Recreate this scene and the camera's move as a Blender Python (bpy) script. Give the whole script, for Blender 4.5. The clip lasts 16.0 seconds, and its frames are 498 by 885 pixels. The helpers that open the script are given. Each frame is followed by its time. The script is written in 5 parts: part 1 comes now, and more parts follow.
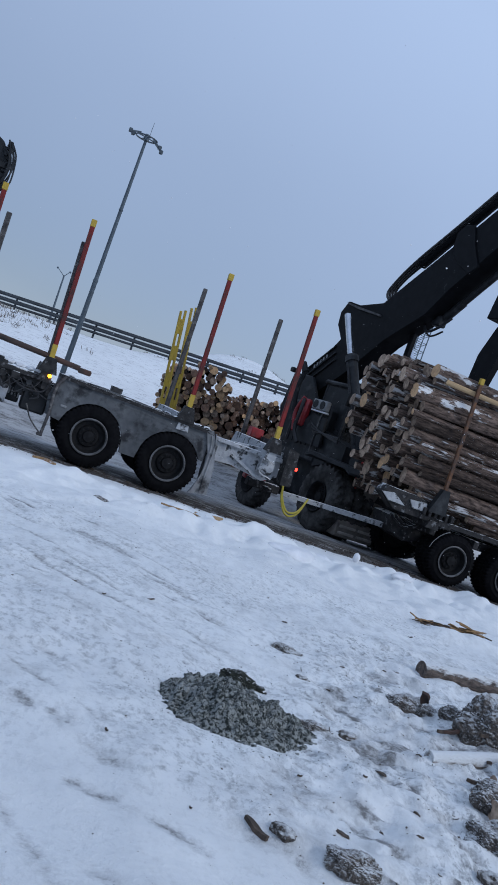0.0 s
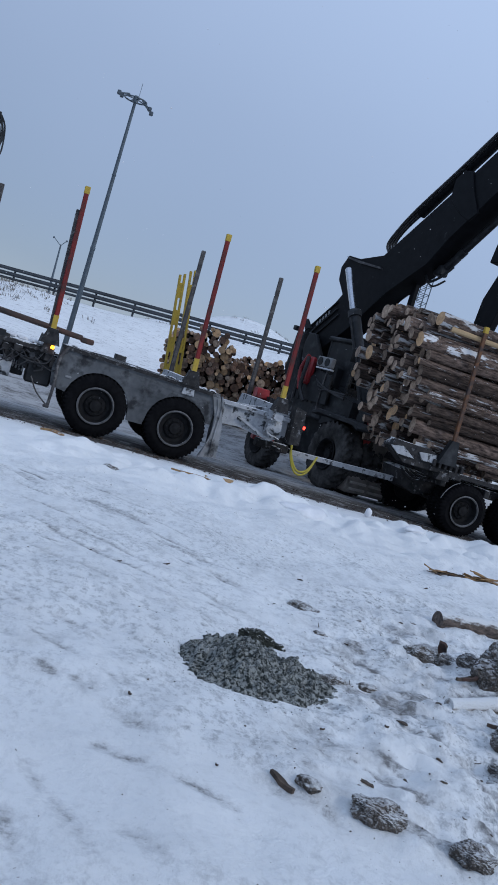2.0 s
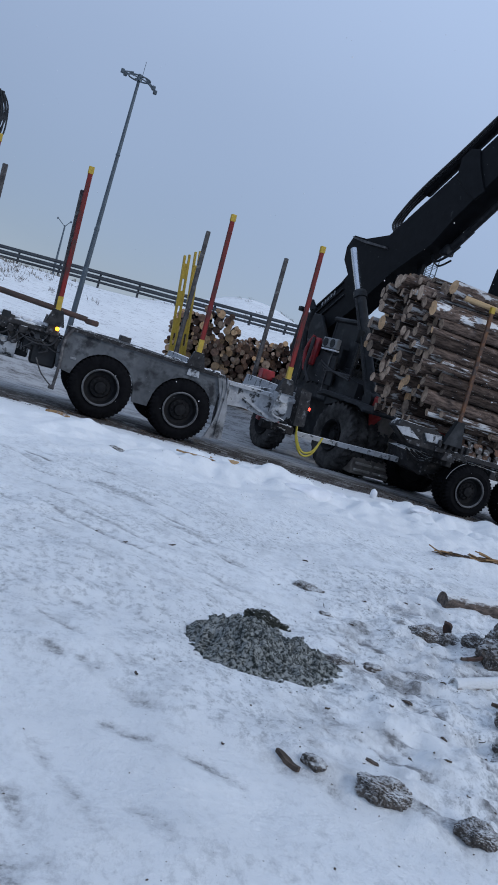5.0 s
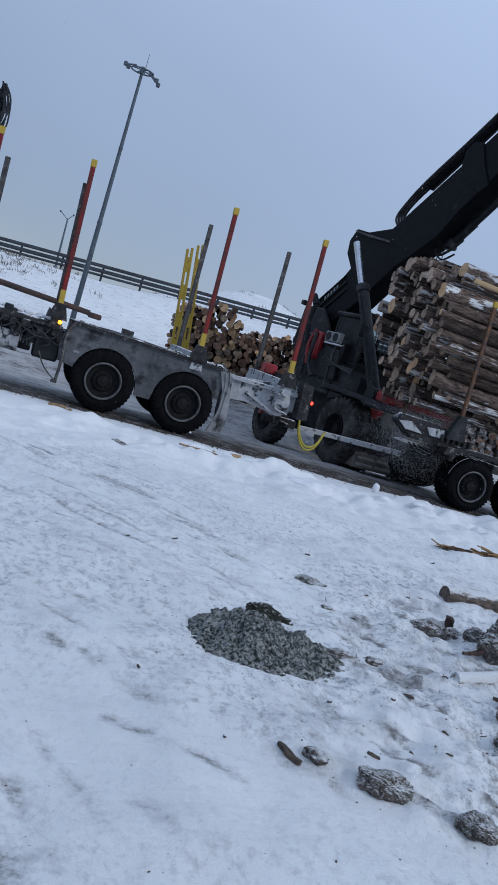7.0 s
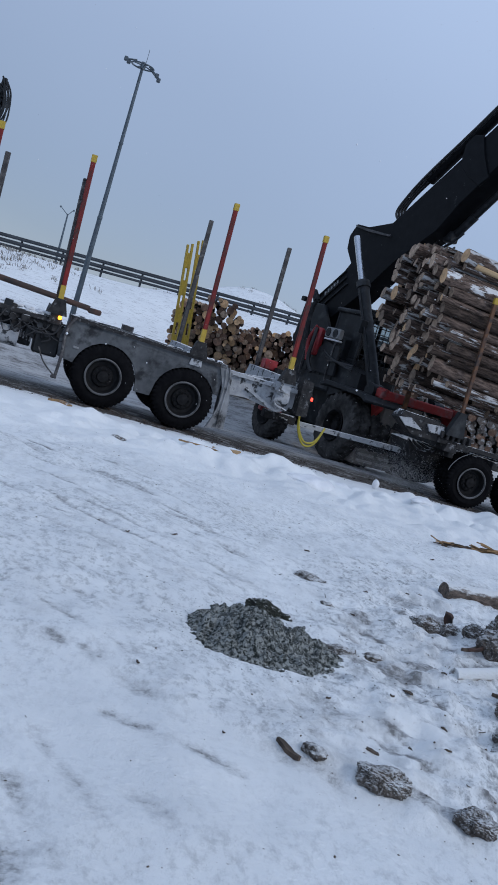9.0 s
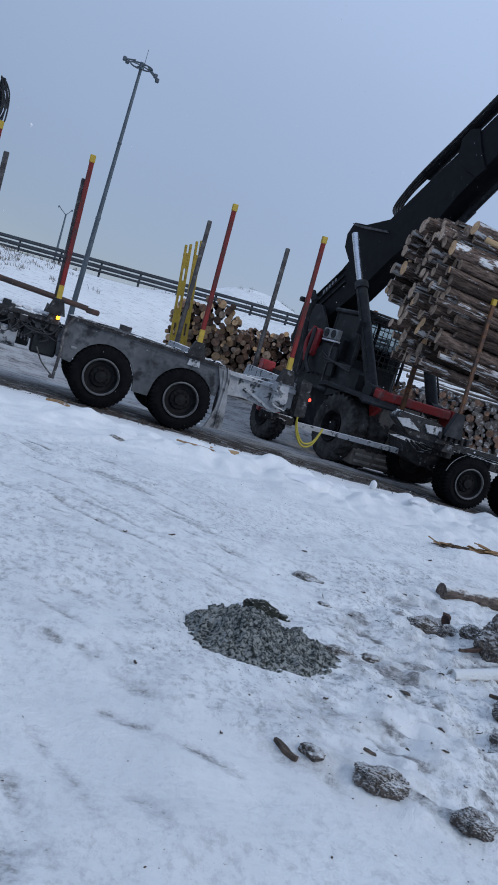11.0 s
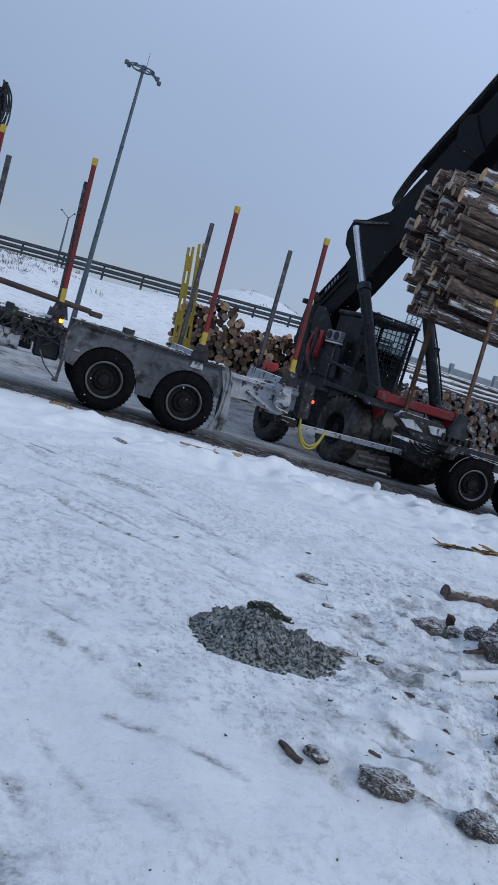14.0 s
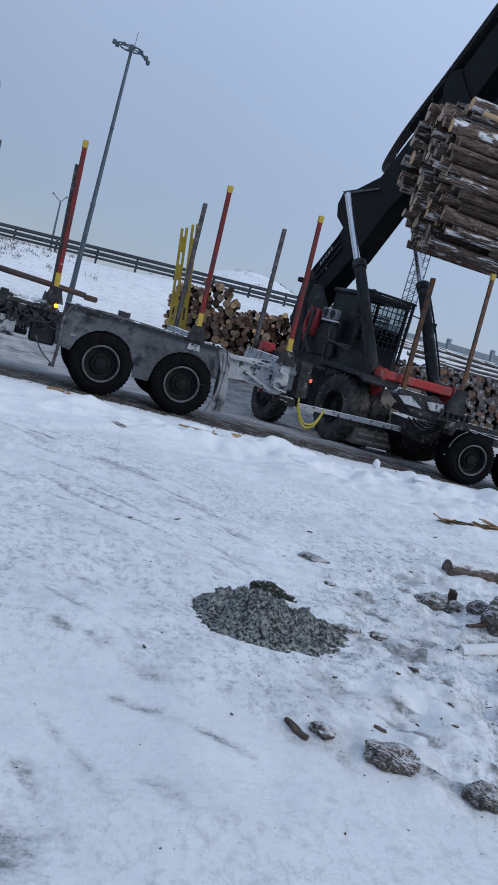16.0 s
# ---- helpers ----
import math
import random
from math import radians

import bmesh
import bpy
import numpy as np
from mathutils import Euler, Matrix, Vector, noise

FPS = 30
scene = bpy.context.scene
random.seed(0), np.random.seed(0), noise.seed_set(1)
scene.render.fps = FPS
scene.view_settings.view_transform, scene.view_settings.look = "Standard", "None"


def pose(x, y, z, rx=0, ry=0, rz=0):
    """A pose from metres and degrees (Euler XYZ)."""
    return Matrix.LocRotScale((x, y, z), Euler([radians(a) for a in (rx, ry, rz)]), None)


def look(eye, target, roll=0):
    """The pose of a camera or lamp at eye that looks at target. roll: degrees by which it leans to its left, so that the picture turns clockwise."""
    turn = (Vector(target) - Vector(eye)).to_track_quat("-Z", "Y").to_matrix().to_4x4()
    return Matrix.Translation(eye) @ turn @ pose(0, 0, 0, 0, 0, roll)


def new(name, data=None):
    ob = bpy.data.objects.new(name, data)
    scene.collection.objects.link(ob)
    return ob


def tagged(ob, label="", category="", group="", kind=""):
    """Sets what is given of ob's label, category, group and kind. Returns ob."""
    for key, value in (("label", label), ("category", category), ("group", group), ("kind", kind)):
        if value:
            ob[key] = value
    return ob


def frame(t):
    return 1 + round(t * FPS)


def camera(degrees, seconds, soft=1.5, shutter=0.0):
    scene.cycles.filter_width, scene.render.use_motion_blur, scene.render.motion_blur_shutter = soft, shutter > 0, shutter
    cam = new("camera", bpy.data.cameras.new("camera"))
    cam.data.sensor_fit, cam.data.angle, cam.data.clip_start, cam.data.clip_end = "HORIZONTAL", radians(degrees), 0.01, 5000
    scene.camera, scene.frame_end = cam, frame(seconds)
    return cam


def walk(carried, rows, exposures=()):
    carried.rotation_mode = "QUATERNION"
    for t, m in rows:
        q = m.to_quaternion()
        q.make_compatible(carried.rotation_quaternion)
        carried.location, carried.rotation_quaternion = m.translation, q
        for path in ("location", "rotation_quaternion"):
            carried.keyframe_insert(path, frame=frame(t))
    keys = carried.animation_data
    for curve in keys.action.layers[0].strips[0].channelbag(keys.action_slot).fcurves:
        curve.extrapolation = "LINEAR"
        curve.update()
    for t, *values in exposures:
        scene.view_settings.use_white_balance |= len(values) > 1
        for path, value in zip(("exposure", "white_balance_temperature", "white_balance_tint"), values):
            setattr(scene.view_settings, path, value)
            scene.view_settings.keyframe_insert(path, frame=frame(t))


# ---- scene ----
# camera: held in one place by hand, swaying and settling
EYE = (0.0, 0.0, 1.745)
PATH = """0.0 88.23 -19.51 0.97
0.5 86.86 -17.71 1.44
1.0 86.26 -16.88 1.15
1.5 85.97 -16.82 0.85
2.0 85.56 -16.53 1.32
2.5 84.71 -15.86 1.91
3.0 84.28 -15.82 1.56
3.5 84.45 -16.21 1.11
4.0 84.34 -16.37 1.42
6.5 83.94 -16.43 1.81
7.0 83.77 -16.51 1.85
7.5 83.89 -16.59 1.56
8.0 83.96 -16.70 1.41
8.5 83.74 -16.66 1.67
9.0 83.51 -16.64 1.85
11.5 83.59 -16.77 1.70
12.0 83.67 -16.71 1.65
12.5 83.92 -16.77 1.37
13.0 83.90 -16.77 1.44
13.5 83.74 -16.71 1.75
14.0 83.66 -16.48 1.92
14.5 83.43 -15.66 1.73
15.0 82.84 -14.84 1.32
15.5 82.48 -14.70 1.47
16.0 82.44 -15.08 1.67"""
cam = camera(32.0, 16.0, soft=1.7)
walk(cam, [(r[0], pose(*EYE, *r[1:])) for r in ([float(v) for v in line.split()] for line in PATH.split("\n"))],
     [(0, -.06, 6330, 10), (4, -.03, 6460, 10), (9, -.03, 6500, 10), (13, -.02, 6500, 10), (15, .02, 6560, 10), (16, .06, 6620, 10)])

# ---- light: an overcast, bluish winter sky ----
world = bpy.data.worlds.new("sky")
scene.world = world
world.use_nodes = True
wn, wl = world.node_tree.nodes, world.node_tree.links
wn.clear()
w_out = wn.new("ShaderNodeOutputWorld")
w_sky = wn.new("ShaderNodeTexSky")
w_sky.sky_type, w_sky.sun_disc = "NISHITA", False
w_sky.sun_elevation, w_sky.sun_rotation = radians(35), radians(122)
w_sky.air_density, w_sky.dust_density = 0.8, 0.2
w_bg1 = wn.new("ShaderNodeBackground")
w_bg1.inputs["Strength"].default_value = 0.02
w_tc = wn.new("ShaderNodeTexCoord")
w_sep = wn.new("ShaderNodeSeparateXYZ")
w_ramp = wn.new("ShaderNodeValToRGB")
w_ramp.color_ramp.elements[0].position, w_ramp.color_ramp.elements[0].color = 0.06, (0.205, 0.262, 0.375, 1)
w_ramp.color_ramp.elements[1].position, w_ramp.color_ramp.elements[1].color = 0.60, (0.43, 0.55, 0.78, 1)
w_noise = wn.new("ShaderNodeTexNoise")
w_noise.inputs["Scale"].default_value = 1.6
w_noise.inputs["Detail"].default_value = 3
w_add = wn.new("ShaderNodeMath")
w_add.operation = "MULTIPLY_ADD"
w_add.inputs[1].default_value = 0.18
w_x = wn.new("ShaderNodeMath")
w_x.operation = "MULTIPLY_ADD"
w_x.inputs[1].default_value = 0.30
w_bg2 = wn.new("ShaderNodeBackground")
w_sum = wn.new("ShaderNodeAddShader")
wl.new(w_sky.outputs["Color"], w_bg1.inputs["Color"])
wl.new(w_tc.outputs["Generated"], w_sep.inputs[0])
wl.new(w_tc.outputs["Generated"], w_noise.inputs["Vector"])
wl.new(w_noise.outputs["Fac"], w_add.inputs[0])
wl.new(w_sep.outputs["X"], w_x.inputs[0])
wl.new(w_sep.outputs["Z"], w_x.inputs[2])
wl.new(w_x.outputs[0], w_add.inputs[2])
wl.new(w_add.outputs[0], w_ramp.inputs["Fac"])
wl.new(w_ramp.outputs["Color"], w_bg2.inputs["Color"])
wl.new(w_bg1.outputs[0], w_sum.inputs[0])
wl.new(w_bg2.outputs[0], w_sum.inputs[1])
wl.new(w_sum.outputs[0], w_out.inputs["Surface"])

sun = new("sun", bpy.data.lights.new("sun", "SUN"))
sun.data.energy, sun.data.angle, sun.data.color = 0.9, radians(18), (1.0, 0.97, 0.93)
sun.matrix_world = look((0, 0, 13), (-16, 10, 0))


# ---- materials ----
def material(name, c1, c2=None, rough=0.8, metal=0.0, scale=6.0, detail=6.0, lo=0.35, hi=0.65, bump=0.0, bump_scale=None,
             dirt=None, dirt_scale=2.0, dirt_lo=0.5, dirt_hi=0.7, emit=0.0, stretch=None, per_piece=0.0, spec=0.5, snow=None, patchy=0.0):
    """Two mixed tones, a layer of dirt, snow caught on upward faces and a bumpy grain, all in object space."""
    m = bpy.data.materials.new(name)
    m.use_nodes = True
    n, l = m.node_tree.nodes, m.node_tree.links
    b = n["Principled BSDF"]
    b.inputs["Roughness"].default_value, b.inputs["Metallic"].default_value = rough, metal
    b.inputs["Specular IOR Level"].default_value = spec
    tc = n.new("ShaderNodeTexCoord")
    vec = tc.outputs["Object"]
    if stretch:
        mp = n.new("ShaderNodeMapping")
        mp.inputs["Scale"].default_value = stretch
        l.new(vec, mp.inputs["Vector"])
        vec = mp.outputs["Vector"]
    if per_piece:
        oi = n.new("ShaderNodeObjectInfo")
        ad = n.new("ShaderNodeVectorMath")
        ad.operation = "MULTIPLY_ADD"
        ad.inputs[1].default_value = (37.0, 17.0, 29.0)
        l.new(oi.outputs["Random"], ad.inputs[0])
        l.new(vec, ad.inputs[2])
        vec = ad.outputs[0]

    def mask(s, a, z, d=detail, shift=None):
        t = n.new("ShaderNodeTexNoise")
        t.inputs["Scale"].default_value, t.inputs["Detail"].default_value, t.inputs["Roughness"].default_value = s, d, 0.6
        l.new(vec, t.inputs["Vector"])
        r = n.new("ShaderNodeMapRange")
        r.inputs["From Min"].default_value, r.inputs["From Max"].default_value = a, z
        v = t.outputs["Fac"]
        if shift:
            add = n.new("ShaderNodeMath")
            l.new(v, add.inputs[0])
            l.new(shift, add.inputs[1])
            v = add.outputs[0]
        l.new(v, r.inputs["Value"])
        return r.outputs[0]

    def ranged(v, a, z, o0, o1):
        r = n.new("ShaderNodeMapRange")
        for k, x in zip(("From Min", "From Max", "To Min", "To Max"), (a, z, o0, o1)):
            r.inputs[k].default_value = x
        l.new(v, r.inputs["Value"])
        return r.outputs[0]

    def mix(f, a, z):
        x = n.new("ShaderNodeMix")
        x.data_type = "RGBA"
        l.new(f, x.inputs[0]) if not isinstance(f, float) else None
        for sock, v in ((x.inputs[6], a), (x.inputs[7], z)):
            if isinstance(v, tuple):
                sock.default_value = (*v, 1)
            else:
                l.new(v, sock)
        return x.outputs[2]

    col = mix(mask(scale, lo, hi), c1, c2 or tuple(v * 0.8 for v in c1))
    if dirt:
        other = None
        if patchy:
            turn = n.new("ShaderNodeMath")
            turn.operation = "FRACT"
            by = n.new("ShaderNodeMath")
            by.operation = "MULTIPLY"
            by.inputs[1].default_value = 13.7
            l.new(oi.outputs["Random"], by.inputs[0])
            l.new(by.outputs[0], turn.inputs[0])
            other = ranged(turn.outputs[0], 0, 1, -patchy, patchy)
        col = mix(mask(dirt_scale, dirt_lo, dirt_hi, detail, other), col, dirt)
    if per_piece:
        h = n.new("ShaderNodeHueSaturation")
        mr = n.new("ShaderNodeMapRange")
        mr.inputs["To Min"].default_value, mr.inputs["To Max"].default_value = 1 - per_piece, 1 + per_piece
        l.new(oi.outputs["Random"], mr.inputs["Value"])
        l.new(mr.outputs[0], h.inputs["Value"])
        l.new(col, h.inputs["Color"])
        col = h.outputs["Color"]
    if snow:
        geo = n.new("ShaderNodeNewGeometry")
        sep = n.new("ShaderNodeSeparateXYZ")
        l.new(geo.outputs["Normal"], sep.inputs[0])
        col = mix(mask(snow[2], snow[0], snow[1], 8, ranged(sep.outputs["Z"], -1, 1, -0.4, 0.4)), col, (0.72, 0.735, 0.74))
    l.new(col, b.inputs["Base Color"])
    if bump:
        t = n.new("ShaderNodeTexNoise")
        t.inputs["Scale"].default_value, t.inputs["Detail"].default_value = bump_scale or scale * 4, 5
        l.new(vec, t.inputs["Vector"])
        bp = n.new("ShaderNodeBump")
        bp.inputs["Strength"].default_value, bp.inputs["Distance"].default_value = 0.6, bump
        l.new(t.outputs["Fac"], bp.inputs["Height"])
        l.new(bp.outputs[0], b.inputs["Normal"])
    if emit:
        b.inputs["Emission Color"].default_value, b.inputs["Emission Strength"].default_value = (*c1, 1), emit
    return m


RUBBER = material("rubber", (0.005, 0.005, 0.006), (0.009, 0.009, 0.010), 0.95, scale=9, dirt=(0.05, 0.052, 0.058), dirt_lo=0.72, dirt_hi=0.95, bump=0.004, spec=0.07)
RIM = material("rim_steel", (0.009, 0.009, 0.010), (0.018, 0.018, 0.019), 0.7, 0.0, 12, dirt=(0.05, 0.05, 0.053), dirt_lo=0.66, dirt_hi=0.85, spec=0.12)
RIM_EDGE = material("worn_rim_edge", (0.15, 0.15, 0.155), (0.05, 0.05, 0.05), 0.6, 0.2, 9)
BLACK = material("black_steel", (0.012, 0.0135, 0.0155), (0.022, 0.024, 0.027), 0.55, 0.0, 5, dirt=(0.08, 0.083, 0.088), dirt_scale=3, dirt_lo=0.54, dirt_hi=0.84, bump=0.002, spec=0.22, detail=9)
FRAME = material("dirty_chassis_steel", (0.012, 0.012, 0.013), (0.04, 0.038, 0.038), 0.75, 0.0, 9, dirt=(0.17, 0.172, 0.18), dirt_scale=11, dirt_lo=0.58, dirt_hi=0.70, bump=0.008, spec=0.25, detail=9, snow=(0.78, 0.88, 8))
FENDER = material("grey_plastic_fender", (0.060, 0.065, 0.071), (0.145, 0.152, 0.16), 0.7, 0.0, 1.7, dirt=(0.022, 0.023, 0.026), dirt_scale=3.6, dirt_lo=0.47, dirt_hi=0.63, bump=0.004, spec=0.25, detail=10)
FROSTY = material("frosted_steel", (0.30, 0.31, 0.33), (0.50, 0.515, 0.53), 0.8, 0.0, 7, dirt=(0.04, 0.042, 0.046), dirt_scale=7, dirt_lo=0.52, dirt_hi=0.60, bump=0.010, detail=9, snow=(0.76, 0.86, 7))
RED = material("red_paint", (0.22, 0.018, 0.016), (0.12, 0.014, 0.014), 0.6, 0.0, 7, dirt=(0.05, 0.025, 0.022), dirt_scale=9, dirt_lo=0.48, dirt_hi=0.62, stretch=(1, 1, .3), detail=10, spec=0.3)
BRIGHT_RED = material("bright_red_paint", (0.36, 0.016, 0.02), (0.16, 0.012, 0.014), 0.5, 0.0, 6, dirt=(0.1, 0.06, 0.06), dirt_scale=5, dirt_lo=0.55, dirt_hi=0.8)
YELLOW = material("yellow_paint", (0.48, 0.33, 0.03), (0.36, 0.24, 0.03), 0.6, 0.0, 8, dirt=(0.14, 0.1, 0.04), dirt_lo=0.58, dirt_hi=0.8)
RUSTY = material("rusty_steel", (0.20, 0.085, 0.03), (0.07, 0.035, 0.022), 0.75, 0.1, 9, dirt=(0.03, 0.028, 0.03), dirt_scale=3, dirt_lo=0.45, dirt_hi=0.62)
GREYPOLE = material("grey_steel_stake", (0.03, 0.028, 0.03), (0.09, 0.085, 0.085), 0.6, 0.2, 8, dirt=(0.16, 0.155, 0.15), dirt_scale=9, dirt_lo=0.55, dirt_hi=0.66, detail=9)
MAST = material("galvanised_mast", (0.10, 0.13, 0.155), (0.07, 0.09, 0.11), 0.5, 0.3, 3)
CHROME = material("cylinder_rod", (0.62, 0.64, 0.68), (0.5, 0.52, 0.55), 0.22, 0.9, 3)
BARK = material("bark", (0.026, 0.018, 0.015), (0.18, 0.13, 0.105), 0.9, 0.0, 24, stretch=(0.26, .11, .11), per_piece=0.6, dirt=(0.50, 0.50, 0.50), dirt_scale=11, dirt_lo=0.58, dirt_hi=0.64, bump=0.05, bump_scale=34, lo=0.36, hi=0.68, spec=0.2, detail=15, patchy=0.09)
CUT = material("cut_wood", (0.45, 0.335, 0.245), (0.28, 0.20, 0.145), 0.85, 0.0, 12, per_piece=0.5, dirt=(0.11, 0.075, 0.055), dirt_scale=9, dirt_lo=0.45, dirt_hi=0.7, bump=0.004, stretch=(1, .12, .12))
PEELED = material("peeled_wood", (0.50, 0.36, 0.20), (0.36, 0.24, 0.13), 0.8, 0.0, 5, stretch=(0.2, 1, 1), bump=0.004)
ICE = material("packed_snow", (0.80, 0.81, 0.83), (0.68, 0.69, 0.71), 0.7, 0.0, 5, bump=0.008, bump_scale=30)
EARTH = material("frozen_earth", (0.040, 0.033, 0.028), (0.16, 0.135, 0.115), 0.95, 0.0, 34, dirt=(0.36, 0.35, 0.345), dirt_scale=80, dirt_lo=0.52, dirt_hi=0.68, bump=0.05, bump_scale=110, detail=10, snow=(0.68, 0.98, 21))
STONE = material("crushed_stone", (0.022, 0.027, 0.025), (0.13, 0.14, 0.135), 0.9, 0.0, 30, dirt=(0.26, 0.27, 0.26), dirt_scale=9, dirt_lo=0.52, dirt_hi=0.62, bump=0.003)
MOSS = material("dark_mossy_lump", (0.010, 0.012, 0.009), (0.035, 0.038, 0.028), 0.95, 0.0, 45, bump=0.03, bump_scale=90, detail=9, snow=(0.86, 1.0, 30))
HOSE = material("black_hose", (0.012, 0.012, 0.014), (0.02, 0.02, 0.022), 0.5, 0.0, 8)
YELLOW_HOSE = material("yellow_air_hose", (0.5, 0.42, 0.05), (0.4, 0.33, 0.05), 0.5, 0.0, 8)
AMBER = material("amber_lamp", (1.0, 0.35, 0.02), (1.0, 0.35, 0.02), 0.4, emit=5.0)
REDLAMP = material("red_lamp", (1.0, 0.05, 0.03), (1.0, 0.05, 0.03), 0.4, emit=4.0)
WHITE = material("white_plastic", (0.26, 0.265, 0.27), (0.18, 0.185, 0.19), 0.5, 0.0, 6)
CONCRETE = material("concrete", (0.22, 0.25, 0.28), (0.16, 0.185, 0.21), 0.9, 0.0, 1.5)
FLAP = material("pale_rubber", (0.30, 0.305, 0.315), (0.15, 0.155, 0.16), 0.8, 0.0, 3, dirt=(0.035, 0.035, 0.037), dirt_scale=4, dirt_lo=0.54, dirt_hi=0.64, detail=9)
FADED_RED = material("faded_red_paint", (0.42, 0.030, 0.028), (0.30, 0.045, 0.04), 0.7, 0.0, 2.5, dirt=(0.20, 0.15, 0.15), dirt_scale=4, dirt_lo=0.52, dirt_hi=0.7)
MUD = material("muddy_steel", (0.17, 0.15, 0.13), (0.24, 0.21, 0.185), 0.85, 0.0, 6, dirt=(0.09, 0.08, 0.07), dirt_scale=4)
MUD_LIGHT = material("worn_muddy_steel", (0.42, 0.38, 0.34), (0.28, 0.25, 0.22), 0.8, 0.0, 8)
CAB_GLASS = bpy.data.materials.new("cab_glass")
CAB_GLASS.use_nodes = True
cg = CAB_GLASS.node_tree.nodes["Principled BSDF"]
cg.inputs["Base Color"].default_value = (0.62, 0.66, 0.67, 1)
cg.inputs["Roughness"].default_value, cg.inputs["Transmission Weight"].default_value, cg.inputs["IOR"].default_value = 0.03, 1.0, 1.1
FRESH_CUT = material("fresh_cut_wood", (0.66, 0.43, 0.24), (0.46, 0.28, 0.15), 0.85, 0.0, 12, per_piece=0.3, dirt=(0.16, 0.11, 0.075), dirt_scale=9, dirt_lo=0.5, dirt_hi=0.8, stretch=(1, .12, .12))
SPLIT = material("split_wood", (0.42, 0.26, 0.12), (0.20, 0.115, 0.058), 0.9, 0.0, 14, dirt=(0.6, 0.6, 0.61), dirt_scale=12, dirt_lo=0.60, dirt_hi=0.72, bump=0.006)
BARK_FLAT = material("bark_scrap", (0.035, 0.026, 0.021), (0.11, 0.08, 0.06), 0.9, 0.0, 18, bump=0.006)
LOG_BARK = material("weathered_log_bark", (0.05, 0.040, 0.034), (0.19, 0.145, 0.12), 0.9, 0.0, 3.2, stretch=(.35, 1, 1), bump=0.05, bump_scale=9, snow=(0.60, 0.78, 2.2))
DUSTY_RUBBER = material("dusty_rubber", (0.026, 0.025, 0.024), (0.062, 0.059, 0.057), 0.9, 0.0, 7, dirt=(0.12, 0.115, 0.11), dirt_scale=3, dirt_lo=0.48, dirt_hi=0.74, bump=0.004, spec=0.12)
GRIT = material("grit_and_sand", (0.012, 0.016, 0.014), (0.25, 0.262, 0.25), 0.95, 0.0, 46, lo=0.43, hi=0.56, dirt=(0.34, 0.35, 0.335), dirt_scale=6, dirt_lo=0.58, dirt_hi=0.78, bump=0.02, bump_scale=55, detail=7)
DARK_STEEL = material("weathered_rail_steel", (0.055, 0.066, 0.08), (0.03, 0.036, 0.045), 0.6, 0.2, 1.5)
SNOWY_BARK = material("snowy_bark", (0.07, 0.06, 0.053), (0.19, 0.17, 0.155), 0.9, 0.0, 14, stretch=(0.3, .12, .12), per_piece=0.4, bump=0.02, snow=(0.60, 0.78, 6))
GREY_CUT = material("weathered_log_end", (0.075, 0.060, 0.052), (0.17, 0.15, 0.138), 0.9, 0.0, 10, per_piece=0.5, dirt=(0.40, 0.41, 0.415), dirt_scale=9, dirt_lo=0.54, dirt_hi=0.62, stretch=(1, .12, .12))
DARK_CUT = material("brown_log_end", (0.20, 0.115, 0.075), (0.10, 0.060, 0.044), 0.9, 0.0, 10, per_piece=0.55, dirt=(0.36, 0.27, 0.20), dirt_scale=9, dirt_lo=0.55, dirt_hi=0.7, stretch=(1, .12, .12))
GRASS = material("dry_grass", (0.20, 0.18, 0.16), (0.11, 0.10, 0.09), 0.9, 0.0, 3)
BOOM_BLACK = material("black_boom_paint", (0.003, 0.0035, 0.005), (0.007, 0.008, 0.010), 0.6, 0.0, 5, dirt=(0.09, 0.095, 0.10), dirt_scale=9, dirt_lo=0.66, dirt_hi=0.80, bump=0.002, spec=0.12, detail=10)
BROWN_BAR = material("brown_rusted_bar", (0.085, 0.042, 0.030), (0.045, 0.030, 0.025), 0.8, 0.0, 8, dirt=(0.02, 0.018, 0.018), dirt_scale=4)
SNOW_LOG = material("snow_caked_bark", (0.10, 0.08, 0.065), (0.22, 0.18, 0.15), 0.9, 0.0, 3.2, stretch=(.35, 1, 1), bump=0.03, bump_scale=9, snow=(0.34, 0.56, 2.2))
AMBER_OFF = material("amber_plastic", (0.30, 0.11, 0.01), (0.22, 0.08, 0.01), 0.3, 0.0, 5)


# ---- helpers for building ----
ROAD = pose(-2.627, 14.3, 0, 0, 0.57, 17.02)   # the lorry's line: x along the road, y across it and away, z up
ROAD_INV = ROAD.inverted()


def thing(name, label, category, m=None, group=""):
    ob = new(name)
    ob.matrix_world = m or Matrix()
    return tagged(ob, label, category, group)


def mesh_of(name, bm, mats, smooth=False):
    me = bpy.data.meshes.new(name)
    bmesh.ops.recalc_face_normals(bm, faces=bm.faces)
    bm.to_mesh(me)
    bm.free()
    for m in mats if isinstance(mats, (list, tuple)) else [mats]:
        me.materials.append(m)
    if smooth:
        me.shade_smooth()
        me.set_sharp_from_angle(angle=radians(40))
    return me


def part(name, bm, mats, parent=None, label="", smooth=True, m=None):
    ob = new(name, mesh_of(name, bm, mats, smooth))
    if parent:
        ob.parent = parent
    if m:
        ob.matrix_basis = m
    return tagged(ob, label)


